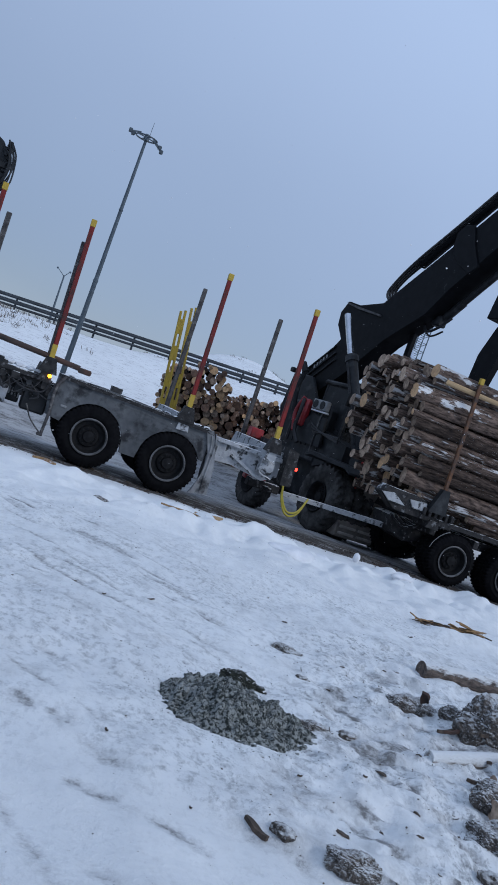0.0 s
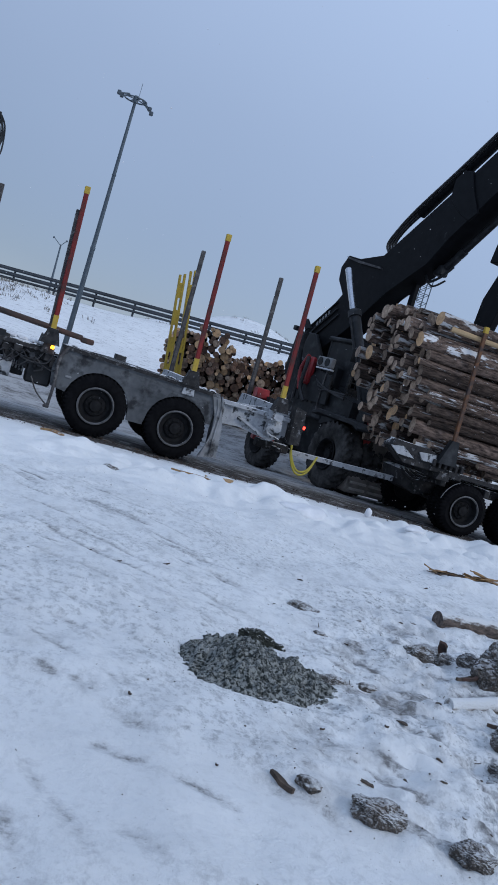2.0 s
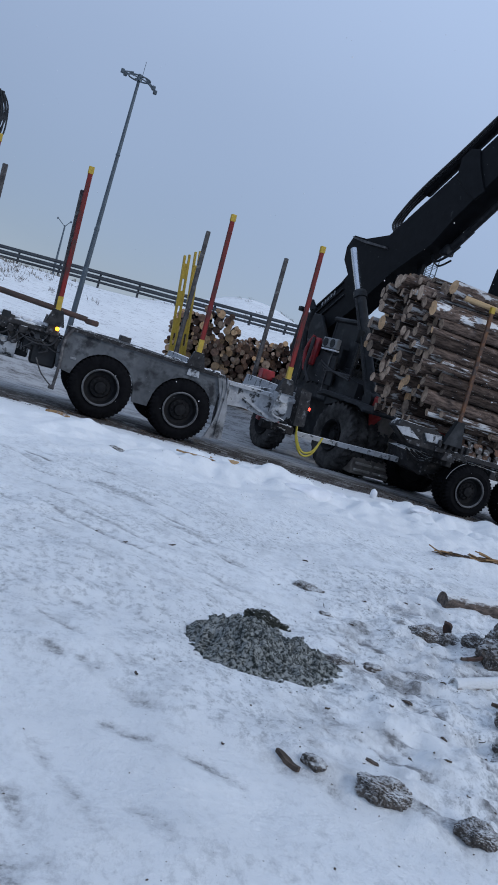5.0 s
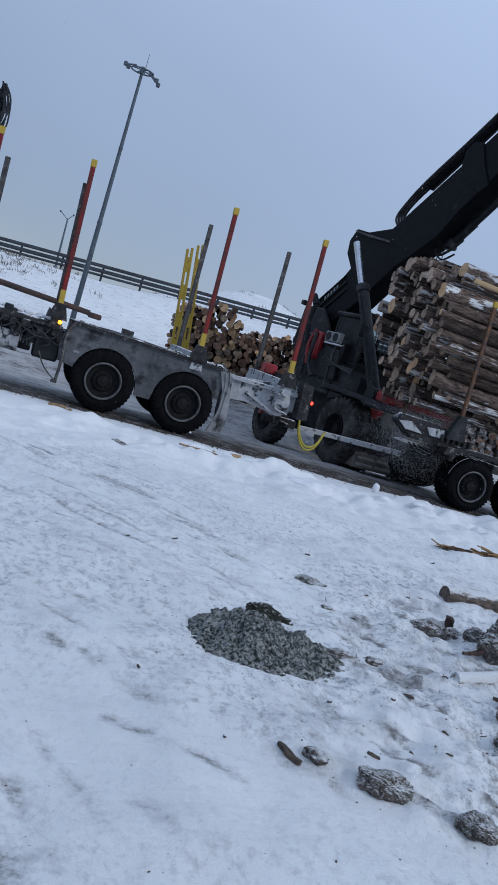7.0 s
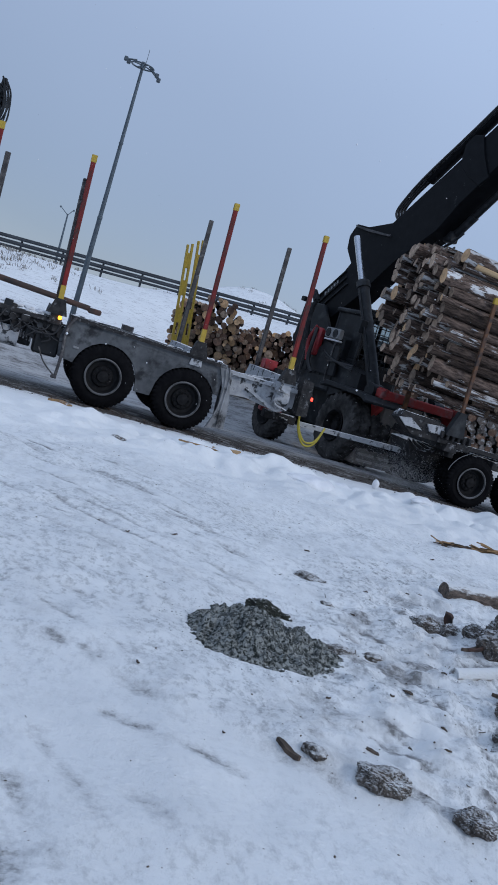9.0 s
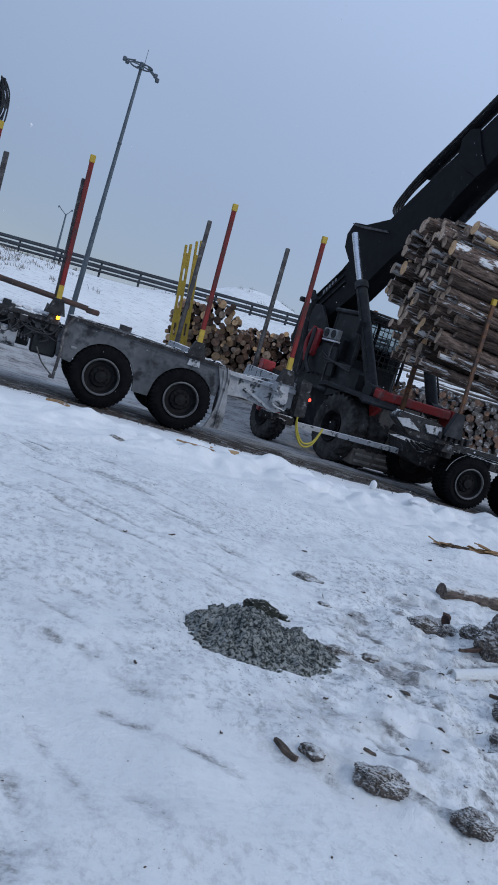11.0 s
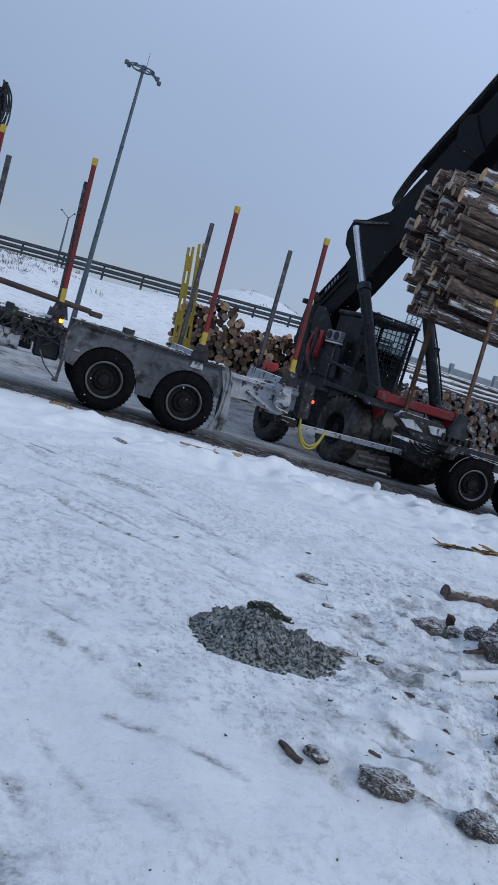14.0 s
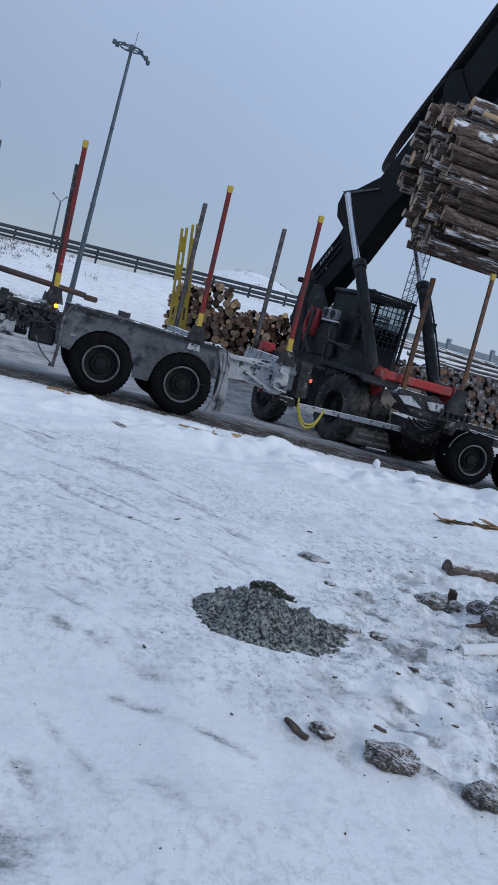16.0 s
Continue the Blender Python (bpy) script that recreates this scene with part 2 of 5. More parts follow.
def box(bm, x0, x1, y0, y1, z0, z1, bevel=0.012, mat=0, m=None):
    r = bmesh.ops.create_cube(bm, size=1)
    vs = r["verts"]
    for v in vs:
        v.co = Vector((x0 + (v.co.x + .5) * (x1 - x0), y0 + (v.co.y + .5) * (y1 - y0), z0 + (v.co.z + .5) * (z1 - z0)))
    fs = {f for v in vs for f in v.link_faces}
    if bevel:
        b = bmesh.ops.bevel(bm, geom=list({e for v in vs for e in v.link_edges}), offset=bevel, segments=1, affect="EDGES")
        fs = {f for v in b["verts"] for f in v.link_faces} | {f for f in fs if f.is_valid}
        vs = list({v for f in fs for v in f.verts})
    for f in fs:
        f.material_index = mat
    if m:
        bmesh.ops.transform(bm, matrix=m, verts=vs)
    return vs


def prism(bm, pts, y0, y1, mat=0, bevel=0.0):
    """A plate: the outline pts in x and z, from y0 to y1."""
    a = [bm.verts.new((x, y0, z)) for x, z in pts]
    b = [bm.verts.new((x, y1, z)) for x, z in pts]
    fs = [bm.faces.new(a), bm.faces.new(b[::-1])]
    for i in range(len(pts)):
        j = (i + 1) % len(pts)
        fs.append(bm.faces.new((a[j], a[i], b[i], b[j])))
    for f in fs:
        f.material_index = mat
    if bevel:
        bmesh.ops.bevel(bm, geom=list({e for f in fs for e in f.edges}), offset=bevel, segments=1, affect="EDGES")


def rod(bm, p0, p1, r0, r1=None, seg=12, mat=0):
    p0, p1 = Vector(p0), Vector(p1)
    d = p1 - p0
    m = Matrix.Translation((p0 + p1) / 2) @ d.to_track_quat("Z", "Y").to_matrix().to_4x4()
    r = bmesh.ops.create_cone(bm, cap_ends=True, segments=seg, radius1=r0, radius2=r0 if r1 is None else r1, depth=d.length, matrix=m)
    for f in {f for v in r["verts"] for f in v.link_faces}:
        f.material_index = mat


def tube(bm, pts, r, seg=8, mat=0):
    """A bent pipe through the points, smoothed."""
    pts = [Vector(p) for p in pts]
    fine = []
    for i in range(len(pts) - 1):
        a, b, c, d = pts[max(i - 1, 0)], pts[i], pts[i + 1], pts[min(i + 2, len(pts) - 1)]
        for k in range(5):
            t = k / 5
            fine.append(.5 * ((2 * b) + (c - a) * t + (2 * a - 5 * b + 4 * c - d) * t * t + (3 * b - a - 3 * c + d) * t ** 3))
    fine.append(pts[-1])
    rings = []
    for i, p in enumerate(fine):
        d = (fine[min(i + 1, len(fine) - 1)] - fine[max(i - 1, 0)]).normalized()
        u = d.orthogonal().normalized() if i == 0 else (u - d * u.dot(d)).normalized()
        w = d.cross(u)
        rings.append([bm.verts.new(p + r * (math.cos(2 * math.pi * k / seg) * u + math.sin(2 * math.pi * k / seg) * w)) for k in range(seg)])
    for a, b in zip(rings, rings[1:]):
        for k in range(seg):
            bm.faces.new((a[k], a[(k + 1) % seg], b[(k + 1) % seg], b[k])).material_index = mat
    for ring in (rings[0], rings[-1][::-1]):
        bm.faces.new(ring).material_index = mat


def lathe(bm, prof, seg=40, mat=0):
    """Turns the outline (y, r) round the y axis."""
    rings = [[bm.verts.new((r * math.cos(2 * math.pi * k / seg), y, r * math.sin(2 * math.pi * k / seg))) for k in range(seg)] for y, r in prof]
    for a, b in zip(rings, rings[1:]):
        for k in range(seg):
            bm.faces.new((a[k], b[k], b[(k + 1) % seg], a[(k + 1) % seg])).material_index = mat


# ---- ground ----
def smooth(a, b, v):
    t = min(max((v - a) / (b - a), 0), 1)
    return t * t * (3 - 2 * t)


def to_road(x, y):
    """Along and across the road."""
    c, s = math.cos(radians(17.02)), math.sin(radians(17.02))
    return (x + 2.627) * c + (y - 14.3) * s, -(x + 2.627) * s + (y - 14.3) * c


def wave(x, y, s, k=0.0):
    return noise.noise((x * s, y * s, k))


# scars in the snow where soil shows: from, to, half width
SCARS = ((-1.6, 8.15, -.71, 7.89, .035), (-1.24, 7.15, -.43, 6.5, .022), (-.68, 7.15, .25, 6.67, .028), (-1.35, 6.3, -.83, 6.45, .02), (-2.16, 8.78, -1.5, 8.4, .03),
         (.05, 5.91, .24, 5.84, .03), (-1.9, 9.2, -.6, 8.5, .02), (-.47, 3.13, -.11, 2.68, .03), (-.46, 2.76, -.19, 2.38, .03), (-.01, 2.84, .3, 2.55, .028),
         (-.23, 3.4, .35, 3.2, .03), (-.64, 3.95, -.56, 3.90, .035), (-.45, 3.88, -.38, 3.84, .03), (-.24, 3.73, -.06, 3.63, .03), (.03, 3.48, .05, 3.44, .02), (.4, 3.56, .75, 3.46, .05))
# snow drifted against what lies on it: place, reach, height
MOUNDS = ((.96, 3.46, .16, .035), (1.33, 3.36, .14, .035), (2.12, 5.80, .34, .08), (1.62, 6.05, .22, .035), (2.70, 9.72, .26, .10), (3.10, 9.80, .24, .11), (3.6, 9.9, .4, .10), (.62, 3.5, .12, .025), (1.9, 4.6, .35, .06))


def ledge(x, y):
    """How far a place lies beyond the low ledge that parts smooth from churned snow."""
    return (y - 3.66 + .31 * x) / 1.047 + .07 * wave(x, y, 2.5, 11)


def soil(x, y):
    """How much soil and slush shows through the snow."""
    if not (-3.5 < x < 5 and 1.4 < y < 12):
        return 0.0
    s, e = 0.0, ledge(x, y)
    u, v = .85 * x - .5 * y, .5 * x + .85 * y
    wx, wy = x + .05 * wave(x, y, 2.2, 41), y + .05 * wave(x, y, 2.2, 42)
    for x0, y0, x1, y1, w in SCARS:
        dx, dy = x1 - x0, y1 - y0
        k = min(max(((wx - x0) * dx + (wy - y0) * dy) / (dx * dx + dy * dy), 0), 1)
        d2 = (wx - x0 - k * dx) ** 2 + (wy - y0 - k * dy) ** 2
        if d2 < 14 * w * w:
            s = max(s, math.exp(-d2 / (2 * w * w)) * (.42 + .8 * wave(x, y, 5.0, 33)))
    s = max(s, .6 * math.exp(-((e - .05) / .06) ** 2) * smooth(-.12, .25, wave(x, y, 3.0, 31)) * smooth(-.2, .6, x))
    far = smooth(5.0, 6.2, y) * smooth(10.5, 8.0, y) * smooth(1.2, -.2, x)
    s = max(s, .55 * far * smooth(.22, .42, noise.noise((u * .9, v * 8.5, 3))))
    trod = smooth(.2, 1.0, x - .12 * (y - 4)) * smooth(8.6, 6.0, y) * smooth(-.02, .15, e)
    s = max(s, trod * .72 * smooth(.04, .42, noise.noise((u * 3.2, v * 7, 7)) + .35 * noise.noise((u * 11, v * 19, 8))))
    s = max(s, .5 * smooth(.0, .1, e) * smooth(6.5, 5.0, y) * smooth(.30, .60, noise.noise((u * 4.2, v * 8, 17)) + .2 * noise.noise((u * 12, v * 21, 18))))
    s = max(s, .75 * math.exp(-(((x - .98) / .26) ** 2 + ((y - 4.98 + .2 * (x - .98)) / .12) ** 2)) * (.75 + .6 * wave(x, y, 9.0, 51)))
    return max(s, .8 * smooth(.32, .05, math.hypot(x + .46, y - 2.28)))


def gz(x, y):
    """Height of the ground."""
    a, c = to_road(x, y)
    z = -0.00995 * min(max(a, -30), 30)
    if c < 0.5:     # trampled snow, a little higher than the road
        f = smooth(0.3, -1.2, c)
        z += 0.13 * smooth(-0.2, -3.0, c)
        z += 0.03 * smooth(3.5, 6.5, a) * smooth(-0.15, -0.7, c) * smooth(-4.5, -1.5, c)
        ridge = smooth(-1.7, -3.0, c) * smooth(-6.0, -2.6, c) * smooth(-2.5, 1.0, a)
        z += ridge * (0.05 + 0.16 * wave(x, y, 0.9, 3) + 0.17 * wave(x, y, 2.0, 15) + 0.12 * abs(wave(x, y, 2.7, 16)) + 0.07 * wave(x, y, 4.5, 5))
        z += smooth(-1.0, -2.4, c) * (0.05 * wave(x, y, 0.7, 1) + 0.026 * wave(x + 0.35 * y, y, 2.0, 2) + 0.018 * wave(x, y, 3.8, 12))
        e = ledge(x, y)
        rough = smooth(-0.10, 0.06, e)
        u, v = .85 * x - .5 * y, .5 * x + .85 * y
        z += f * rough * (0.035 + 0.011 * noise.noise((u * 2.5, v * 7, 4)) + 0.007 * noise.noise((u * 6, v * 15, 14)) + 0.006 * wave(x, y, 14.0, 61))
        z += f * (1 - rough) * 0.008 * noise.noise((u * 2.2, v * 4.5, 24))
        churn = smooth(0.1, 1.2, x - 0.18 * (y - 4)) * smooth(10, 6, y) * rough
        z += f * churn * (0.035 * wave(x, y, 3.3, 9) + 0.05 * abs(wave(x, y, 5.1, 8)) + 0.022 * noise.noise((u * 7, v * 13, 8)) + 0.016 * wave(x, y, 17.0, 8) + 0.03 * max(noise.noise((u * 5, v * 9, 71)), 0))
        z -= 0.018 * soil(x, y)
        for mx, my, r, h in MOUNDS:
            d2 = ((x - mx) ** 2 + (y - my) ** 2) / (r * r)
            if d2 < 6:
                z += h * math.exp(-d2)
    else:
        z -= 0.12 * smooth(1.9, 2.6, c) + 0.25 * smooth(3.4, 6.0, c)
        z += 0.62 * smooth(7.0, 8.9, c) * smooth(10.5, 8.0, a) * smooth(22, 12, c)
        z += 0.02 * wave(x, y, 0.9, 6) * smooth(0.5, 2, c)
        top = 3.08 + 0.045 * min(max(a + 2.7, -12), 18)
        z += top * smooth(13, 29, c) * smooth(22, 16, a - 0.12 * c) + 0.25 * wave(x, y, 0.16, 7) * smooth(14, 22, c) * smooth(22, 16, a - 0.12 * c)
        z += 2.2 * math.exp(-((a - 14) / 5) ** 2 - ((c - 47) / 9) ** 2)
    return z


def axis(a, b, step, far0, far1):
    v = list(np.arange(a, b, step))
    s, p = step, a
    while p > far0:
        s *= 1.22
        p -= s
        v.insert(0, p)
    s, p = step, v[-1]
    while p < far1:
        s *= 1.16 if p < 60 else 1.35
        p += s
        v.append(p)
    return v


def build_ground():
    xs, ys = axis(-2.9, 4.4, 0.026, -3000, 3000), axis(1.9, 13.5, 0.032, -3000, 4500)
    verts = [(x, y, gz(x, y)) for y in ys for x in xs]
    w = len(xs)
    faces = [(j * w + i, j * w + i + 1, (j + 1) * w + i + 1, (j + 1) * w + i) for j in range(len(ys) - 1) for i in range(w - 1)]
    me = bpy.data.meshes.new("ground")
    me.from_pydata(verts, [], faces)
    me.shade_smooth()
    me.attributes.new("soil", "FLOAT", "POINT").data.foreach_set("value", [soil(x, y) for y in ys for x in xs])
    me.attributes.new("churned", "FLOAT", "POINT").data.foreach_set("value", [smooth(-.1, .1, ledge(x, y)) * (.45 + .55 * smooth(.1, 1.0, x - .12 * (y - 4))) * smooth(11, 8, y) for y in ys for x in xs])
    m = bpy.data.materials.new("snow_and_slush")
    m.use_nodes = True
    n, l = m.node_tree.nodes, m.node_tree.links
    b = n["Principled BSDF"]
    b.inputs["Roughness"].default_value = 0.75
    b.inputs["Specular IOR Level"].default_value = 0.25
    tc = n.new("ShaderNodeTexCoord")
    mp = n.new("ShaderNodeMapping")
    mp.vector_type = "TEXTURE"
    mp.inputs["Location"].default_value = (-2.627, 14.3, 0)
    mp.inputs["Rotation"].default_value = (0, 0, radians(17.02))
    l.new(tc.outputs["Object"], mp.inputs["Vector"])
    sep = n.new("ShaderNodeSeparateXYZ")
    l.new(mp.outputs[0], sep.inputs[0])

    def tex(scale, detail=6, stretch=None, rough=0.55, turn=0.0):
        t = n.new("ShaderNodeTexNoise")
        t.inputs["Scale"].default_value, t.inputs["Detail"].default_value, t.inputs["Roughness"].default_value = scale, detail, rough
        v = mp.outputs[0]
        if turn:
            w = n.new("ShaderNodeMapping")
            w.inputs["Rotation"].default_value = (0, 0, radians(turn))
            l.new(v, w.inputs["Vector"])
            v = w.outputs[0]
        if stretch:
            q = n.new("ShaderNodeMapping")
            q.inputs["Scale"].default_value = stretch
            l.new(v, q.inputs["Vector"])
            v = q.outputs[0]
        l.new(v, t.inputs["Vector"])
        return t.outputs["Fac"]

    def rng(v, a, z, o0=0.0, o1=1.0):
        r = n.new("ShaderNodeMapRange")
        for k, x in zip(("From Min", "From Max", "To Min", "To Max"), (a, z, o0, o1)):
            r.inputs[k].default_value = x
        l.new(v, r.inputs["Value"])
        return r.outputs[0]

    def op(kind, a, z):
        o = n.new("ShaderNodeMath")
        o.operation = kind
        for i, v in enumerate((a, z)):
            if isinstance(v, (int, float)):
                o.inputs[i].default_value = v
            else:
                l.new(v, o.inputs[i])
        return o.outputs[0]

    def mix(f, a, z):
        x = n.new("ShaderNodeMix")
        x.data_type = "RGBA"
        l.new(f, x.inputs[0])
        for sock, v in ((x.inputs[6], a), (x.inputs[7], z)):
            if isinstance(v, tuple):
                sock.default_value = (*v, 1)
            else:
                l.new(v, sock)
        return x.outputs[2]

    across = op("ADD", sep.outputs["Y"], rng(tex(1.3, 5), 0.2, 0.8, -0.45, 0.45))
    along, over = sep.outputs["X"], sep.outputs["Y"]
    snow = mix(rng(tex(0.6), 0.35, 0.7), (0.84, 0.855, 0.855), (0.75, 0.765, 0.77))
    smear = op("MULTIPLY", rng(tex(4.4, 9, (1.3, 0.75, 1), 0.66, 12), 0.47, 0.68), op("MULTIPLY", rng(tex(0.8, 3), 0.30, 0.50), rng(over, -2.4, -5.0)))
    churned = n.new("ShaderNodeAttribute")
    churned.attribute_name = "churned"
    snow = mix(op("MULTIPLY", smear, rng(churned.outputs["Fac"], 0, 1.0, 0.10, 0.85)), snow, (0.50, 0.51, 0.515))
    # crisp grey dapples put shading of small lumps, besides grey mottling, into the colour
    grey = op("MULTIPLY", rng(tex(15, 11, (1.2, 0.8, 1), 0.78, 12), 0.49, 0.63), op("MULTIPLY", rng(over, -3.0, -6.0), rng(tex(1.1, 4), 0.30, 0.55)))
    snow = mix(op("MULTIPLY", grey, rng(churned.outputs["Fac"], 0, 1, 0.35, 1.0)), snow, (0.24, 0.25, 0.26))
    earth = n.new("ShaderNodeAttribute")
    earth.attribute_name = "soil"
    shown = op("ADD", earth.outputs["Fac"], rng(tex(21, 12, None, 0.76), 0.25, 0.75, -0.46, 0.46))
    snow = mix(rng(shown, 0.12, 0.55, 0.0, 0.5), snow, (0.38, 0.385, 0.395))
    snow = mix(rng(shown, 0.48, 0.85, 0.0, 0.85), snow, (0.11, 0.107, 0.105))
    specks = op("MULTIPLY", rng(tex(60, 3), 0.70, 0.75), rng(tex(1.7, 3), 0.50, 0.62))
    snow = mix(specks, snow, (0.20, 0.17, 0.15))
    near_edge = op("MULTIPLY", rng(across, -1.9, -0.6), rng(tex(5.2, 9, (0.5, 1.8, 1), 0.72), 0.54, 0.66))
    snow = mix(near_edge, snow, (0.36, 0.355, 0.36))
    road = mix(rng(tex(3.6, 10, (0.6, 1.3, 1), 0.76), 0.36, 0.54), (0.115, 0.107, 0.102), (0.43, 0.43, 0.43))
    wet = op("MULTIPLY", op("MULTIPLY", rng(across, -0.75, -0.45), rng(across, 1.6, 0.8)), rng(tex(4.0, 10, (0.8, 1.3, 1), 0.76), 0.36, 0.50))
    road = mix(wet, road, (0.050, 0.043, 0.038))
    crumbs = rng(tex(19, 9, (0.8, 1.2, 1), 0.72), 0.59, 0.65)
    road = mix(crumbs, road, (0.30, 0.285, 0.275))
    is_road = op("MULTIPLY", rng(across, -0.62, -0.42), rng(across, 15.5, 13.0))
    col = mix(is_road, snow, road)
    scrub = op("MULTIPLY", op("MULTIPLY", rng(sep.outputs["Y"], 17, 21), rng(sep.outputs["Y"], 80, 45)), rng(tex(1.1, 9, None, 0.7), 0.66, 0.71))
    col = mix(scrub, col, (0.16, 0.15, 0.15))
    # from 60 to 160 m off, the ground turns patchily bluish grey
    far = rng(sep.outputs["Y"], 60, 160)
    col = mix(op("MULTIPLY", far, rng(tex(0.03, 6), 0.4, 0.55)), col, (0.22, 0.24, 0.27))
    l.new(col, b.inputs["Base Color"])
    bp = n.new("ShaderNodeBump")
    bp.inputs["Strength"].default_value, bp.inputs["Distance"].default_value = 0.6, 0.028
    l.new(op("ADD", tex(26, 9, None, 0.72), op("MULTIPLY", tex(5.5, 6, (0.8, 1.2, 1)), 1.6)), bp.inputs["Height"])
    l.new(bp.outputs[0], b.inputs["Normal"])
    me.materials.append(m)
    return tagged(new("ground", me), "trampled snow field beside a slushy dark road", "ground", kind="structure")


build_ground()


# ---- wheels, logs ----
def tyre_mesh(r, w, rim_r, lugs=44, lug=0.022, slant=0.5):
    """One skin: side walls, shoulders and a tread whose blocks stand proud of the grooves."""
    bm = bmesh.new()
    h, seg = w / 2, lugs * 4
    prof = [(-h + .03, rim_r, 0), (-h, rim_r + .05, 0), (-h - .01, (rim_r + r) / 2, 0), (-h + .005, r - .085, 0), (-h + .01, r - .06, .5), (-h + .03, r - .014, 1)]
    prof += [(h * q, r, 1) for q in (-.7, -.4, -.12)] + [(-h * .1, r - lug * .5, 0)]
    prof += [(-y, q, g) for y, q, g in prof[::-1]]
    rings = []
    for y, q, g in prof:
        row = []
        for k in range(seg):
            ph = (k + slant * abs(y) / h * 4 + (2 if y > 0 else 0)) % 4
            rr = q - (lug * g if ph >= 2.3 else 0)
            row.append(bm.verts.new((rr * math.cos(2 * math.pi * k / seg), y, rr * math.sin(2 * math.pi * k / seg))))
        rings.append(row)
    for a, b in zip(rings, rings[1:]):
        for k in range(seg):
            bm.faces.new((a[k], b[k], b[(k + 1) % seg], a[(k + 1) % seg]))
    return mesh_of("tyre", bm, RUBBER, True)


def rim_mesh(rim_r, w, dish):
    bm = bmesh.new()
    h = w / 2
    lathe(bm, [(-h - .012, rim_r + .012), (-h - .018, rim_r - .004), (-h + .0, rim_r - .022)], 40, 1)
    lathe(bm, [(-h + .0, rim_r - .022), (-h + .05, rim_r - .035), (-h + dish, rim_r - .06), (-h + dish + .01, rim_r * .62), (-h + dish - .03, rim_r * .55), (-h + dish - .03, rim_r * .34),
               (-h + dish - .09, rim_r * .30), (-h + dish - .10, .001)], 40, 0)
    lathe(bm, [(h, rim_r + .01), (h - .06, rim_r - .04), (h - .08, .001)], 24, 0)
    for k in range(10):
        a = 2 * math.pi * k / 10
        rod(bm, (rim_r * .45 * math.cos(a), -h + dish - .02, rim_r * .45 * math.sin(a)), (rim_r * .45 * math.cos(a), -h + dish - .065, rim_r * .45 * math.sin(a)), .017, seg=6)
    return mesh_of("wheel", bm, [RIM, RIM_EDGE], True)


def put_wheel(parent, tyre, rim, m):
    w = new("wheel", rim)
    w.parent, w.matrix_basis = parent, m
    t = new("tyre", tyre)
    t.parent = w
    tagged(t, "black rubber tyre with blocky tread")
    return w


def log_mesh(seed, length, taper=0.88, mats=None, seg=14, rings=7):
    """A trunk of radius 1 across and the given length along x, from 0; bark round it, cut wood on its ends."""
    rnd = random.Random(seed)
    bm = bmesh.new()
    rows = []
    bend = rnd.uniform(-.25, .25)
    for i in range(rings):
        f = i / (rings - 1)
        r = 1 + (taper - 1) * f
        oy, oz = bend * math.sin(math.pi * f), .4 * bend * math.sin(2 * math.pi * f + seed)
        rows.append([bm.verts.new((f * length + (.25 * math.sin(k * .45 + seed) * .05 if i in (0, rings - 1) else 0), oy + r * (1 + .05 * noise.noise((k * .7, i * 1.3, seed))) * math.cos(2 * math.pi * k / seg),
                                   oz + r * (1 + .05 * noise.noise((k * .7, i * 1.3, seed + 9))) * math.sin(2 * math.pi * k / seg))) for k in range(seg)])
    for a, b in zip(rows, rows[1:]):
        for k in range(seg):
            bm.faces.new((a[k], a[(k + 1) % seg], b[(k + 1) % seg], b[k]))
    for ring in (rows[0][::-1], rows[-1]):
        bm.faces.new(ring).material_index = 1
    return mesh_of("log", bm, mats or [BARK, CUT], True)


LOGS = [log_mesh(i, 4.2) for i in range(8)]
LOGS_FRESH = [log_mesh(30 + i, 4.2, mats=[BARK, FRESH_CUT]) for i in range(2)]
LOG_PALE = log_mesh(20, 4.2, mats=[PEELED, CUT])
LOG_SNOWY = log_mesh(21, 5.5, mats=[SNOWY_BARK, CUT])


def put_log(parent, mesh, r, m):
    ob = new("log", mesh)
    ob.parent = parent
    ob.matrix_basis = m @ Matrix.Diagonal((1, r, r, 1))
    return ob


def heap_up(rnd, sizes, x0, x1, z0, top, tries=28, limit=400):
    """Lays circles one on another, each where it lies lowest: their places and radii."""
    laid = []
    for k in range(limit):
        r = rnd.choice(sizes)
        best = None
        for q in range(tries):
            x = rnd.uniform(x0 + r, x1 - r)
            z = z0 + r
            for xi, zi, ri in laid:
                d = x - xi
                if abs(d) < r + ri:
                    z = max(z, zi + math.sqrt((r + ri) ** 2 - d * d))
            if z + r * .6 < top(x) and (best is None or z < best[1]):
                best = (x, z, r)
        if best:
            laid.append(best)
    return laid


# ---- the empty log lorry ----
def stake(parent, x, y, z0, z1, mats, lean=0.0, tip=True, w=0.039, name="stake", label="", foot=True):
    """A square post that carries the load; its foot is yellow, and so is its tip."""
    bm = bmesh.new()
    box(bm, -w, w, -w * .8, w * .8, 0, z1 - z0, .012, 0)
    if tip:
        box(bm, -w - .006, w + .006, -w * .8 - .006, w * .8 + .006, z1 - z0 - .11, z1 - z0 + .01, .008, 1)
    if tip and foot:
        box(bm, -w - .004, w + .004, -w * .8 - .004, w * .8 + .004, .02, .42, .008, 1)
    return part(name, bm, mats, parent, label, m=pose(x, y, z0, 0, lean, 0))


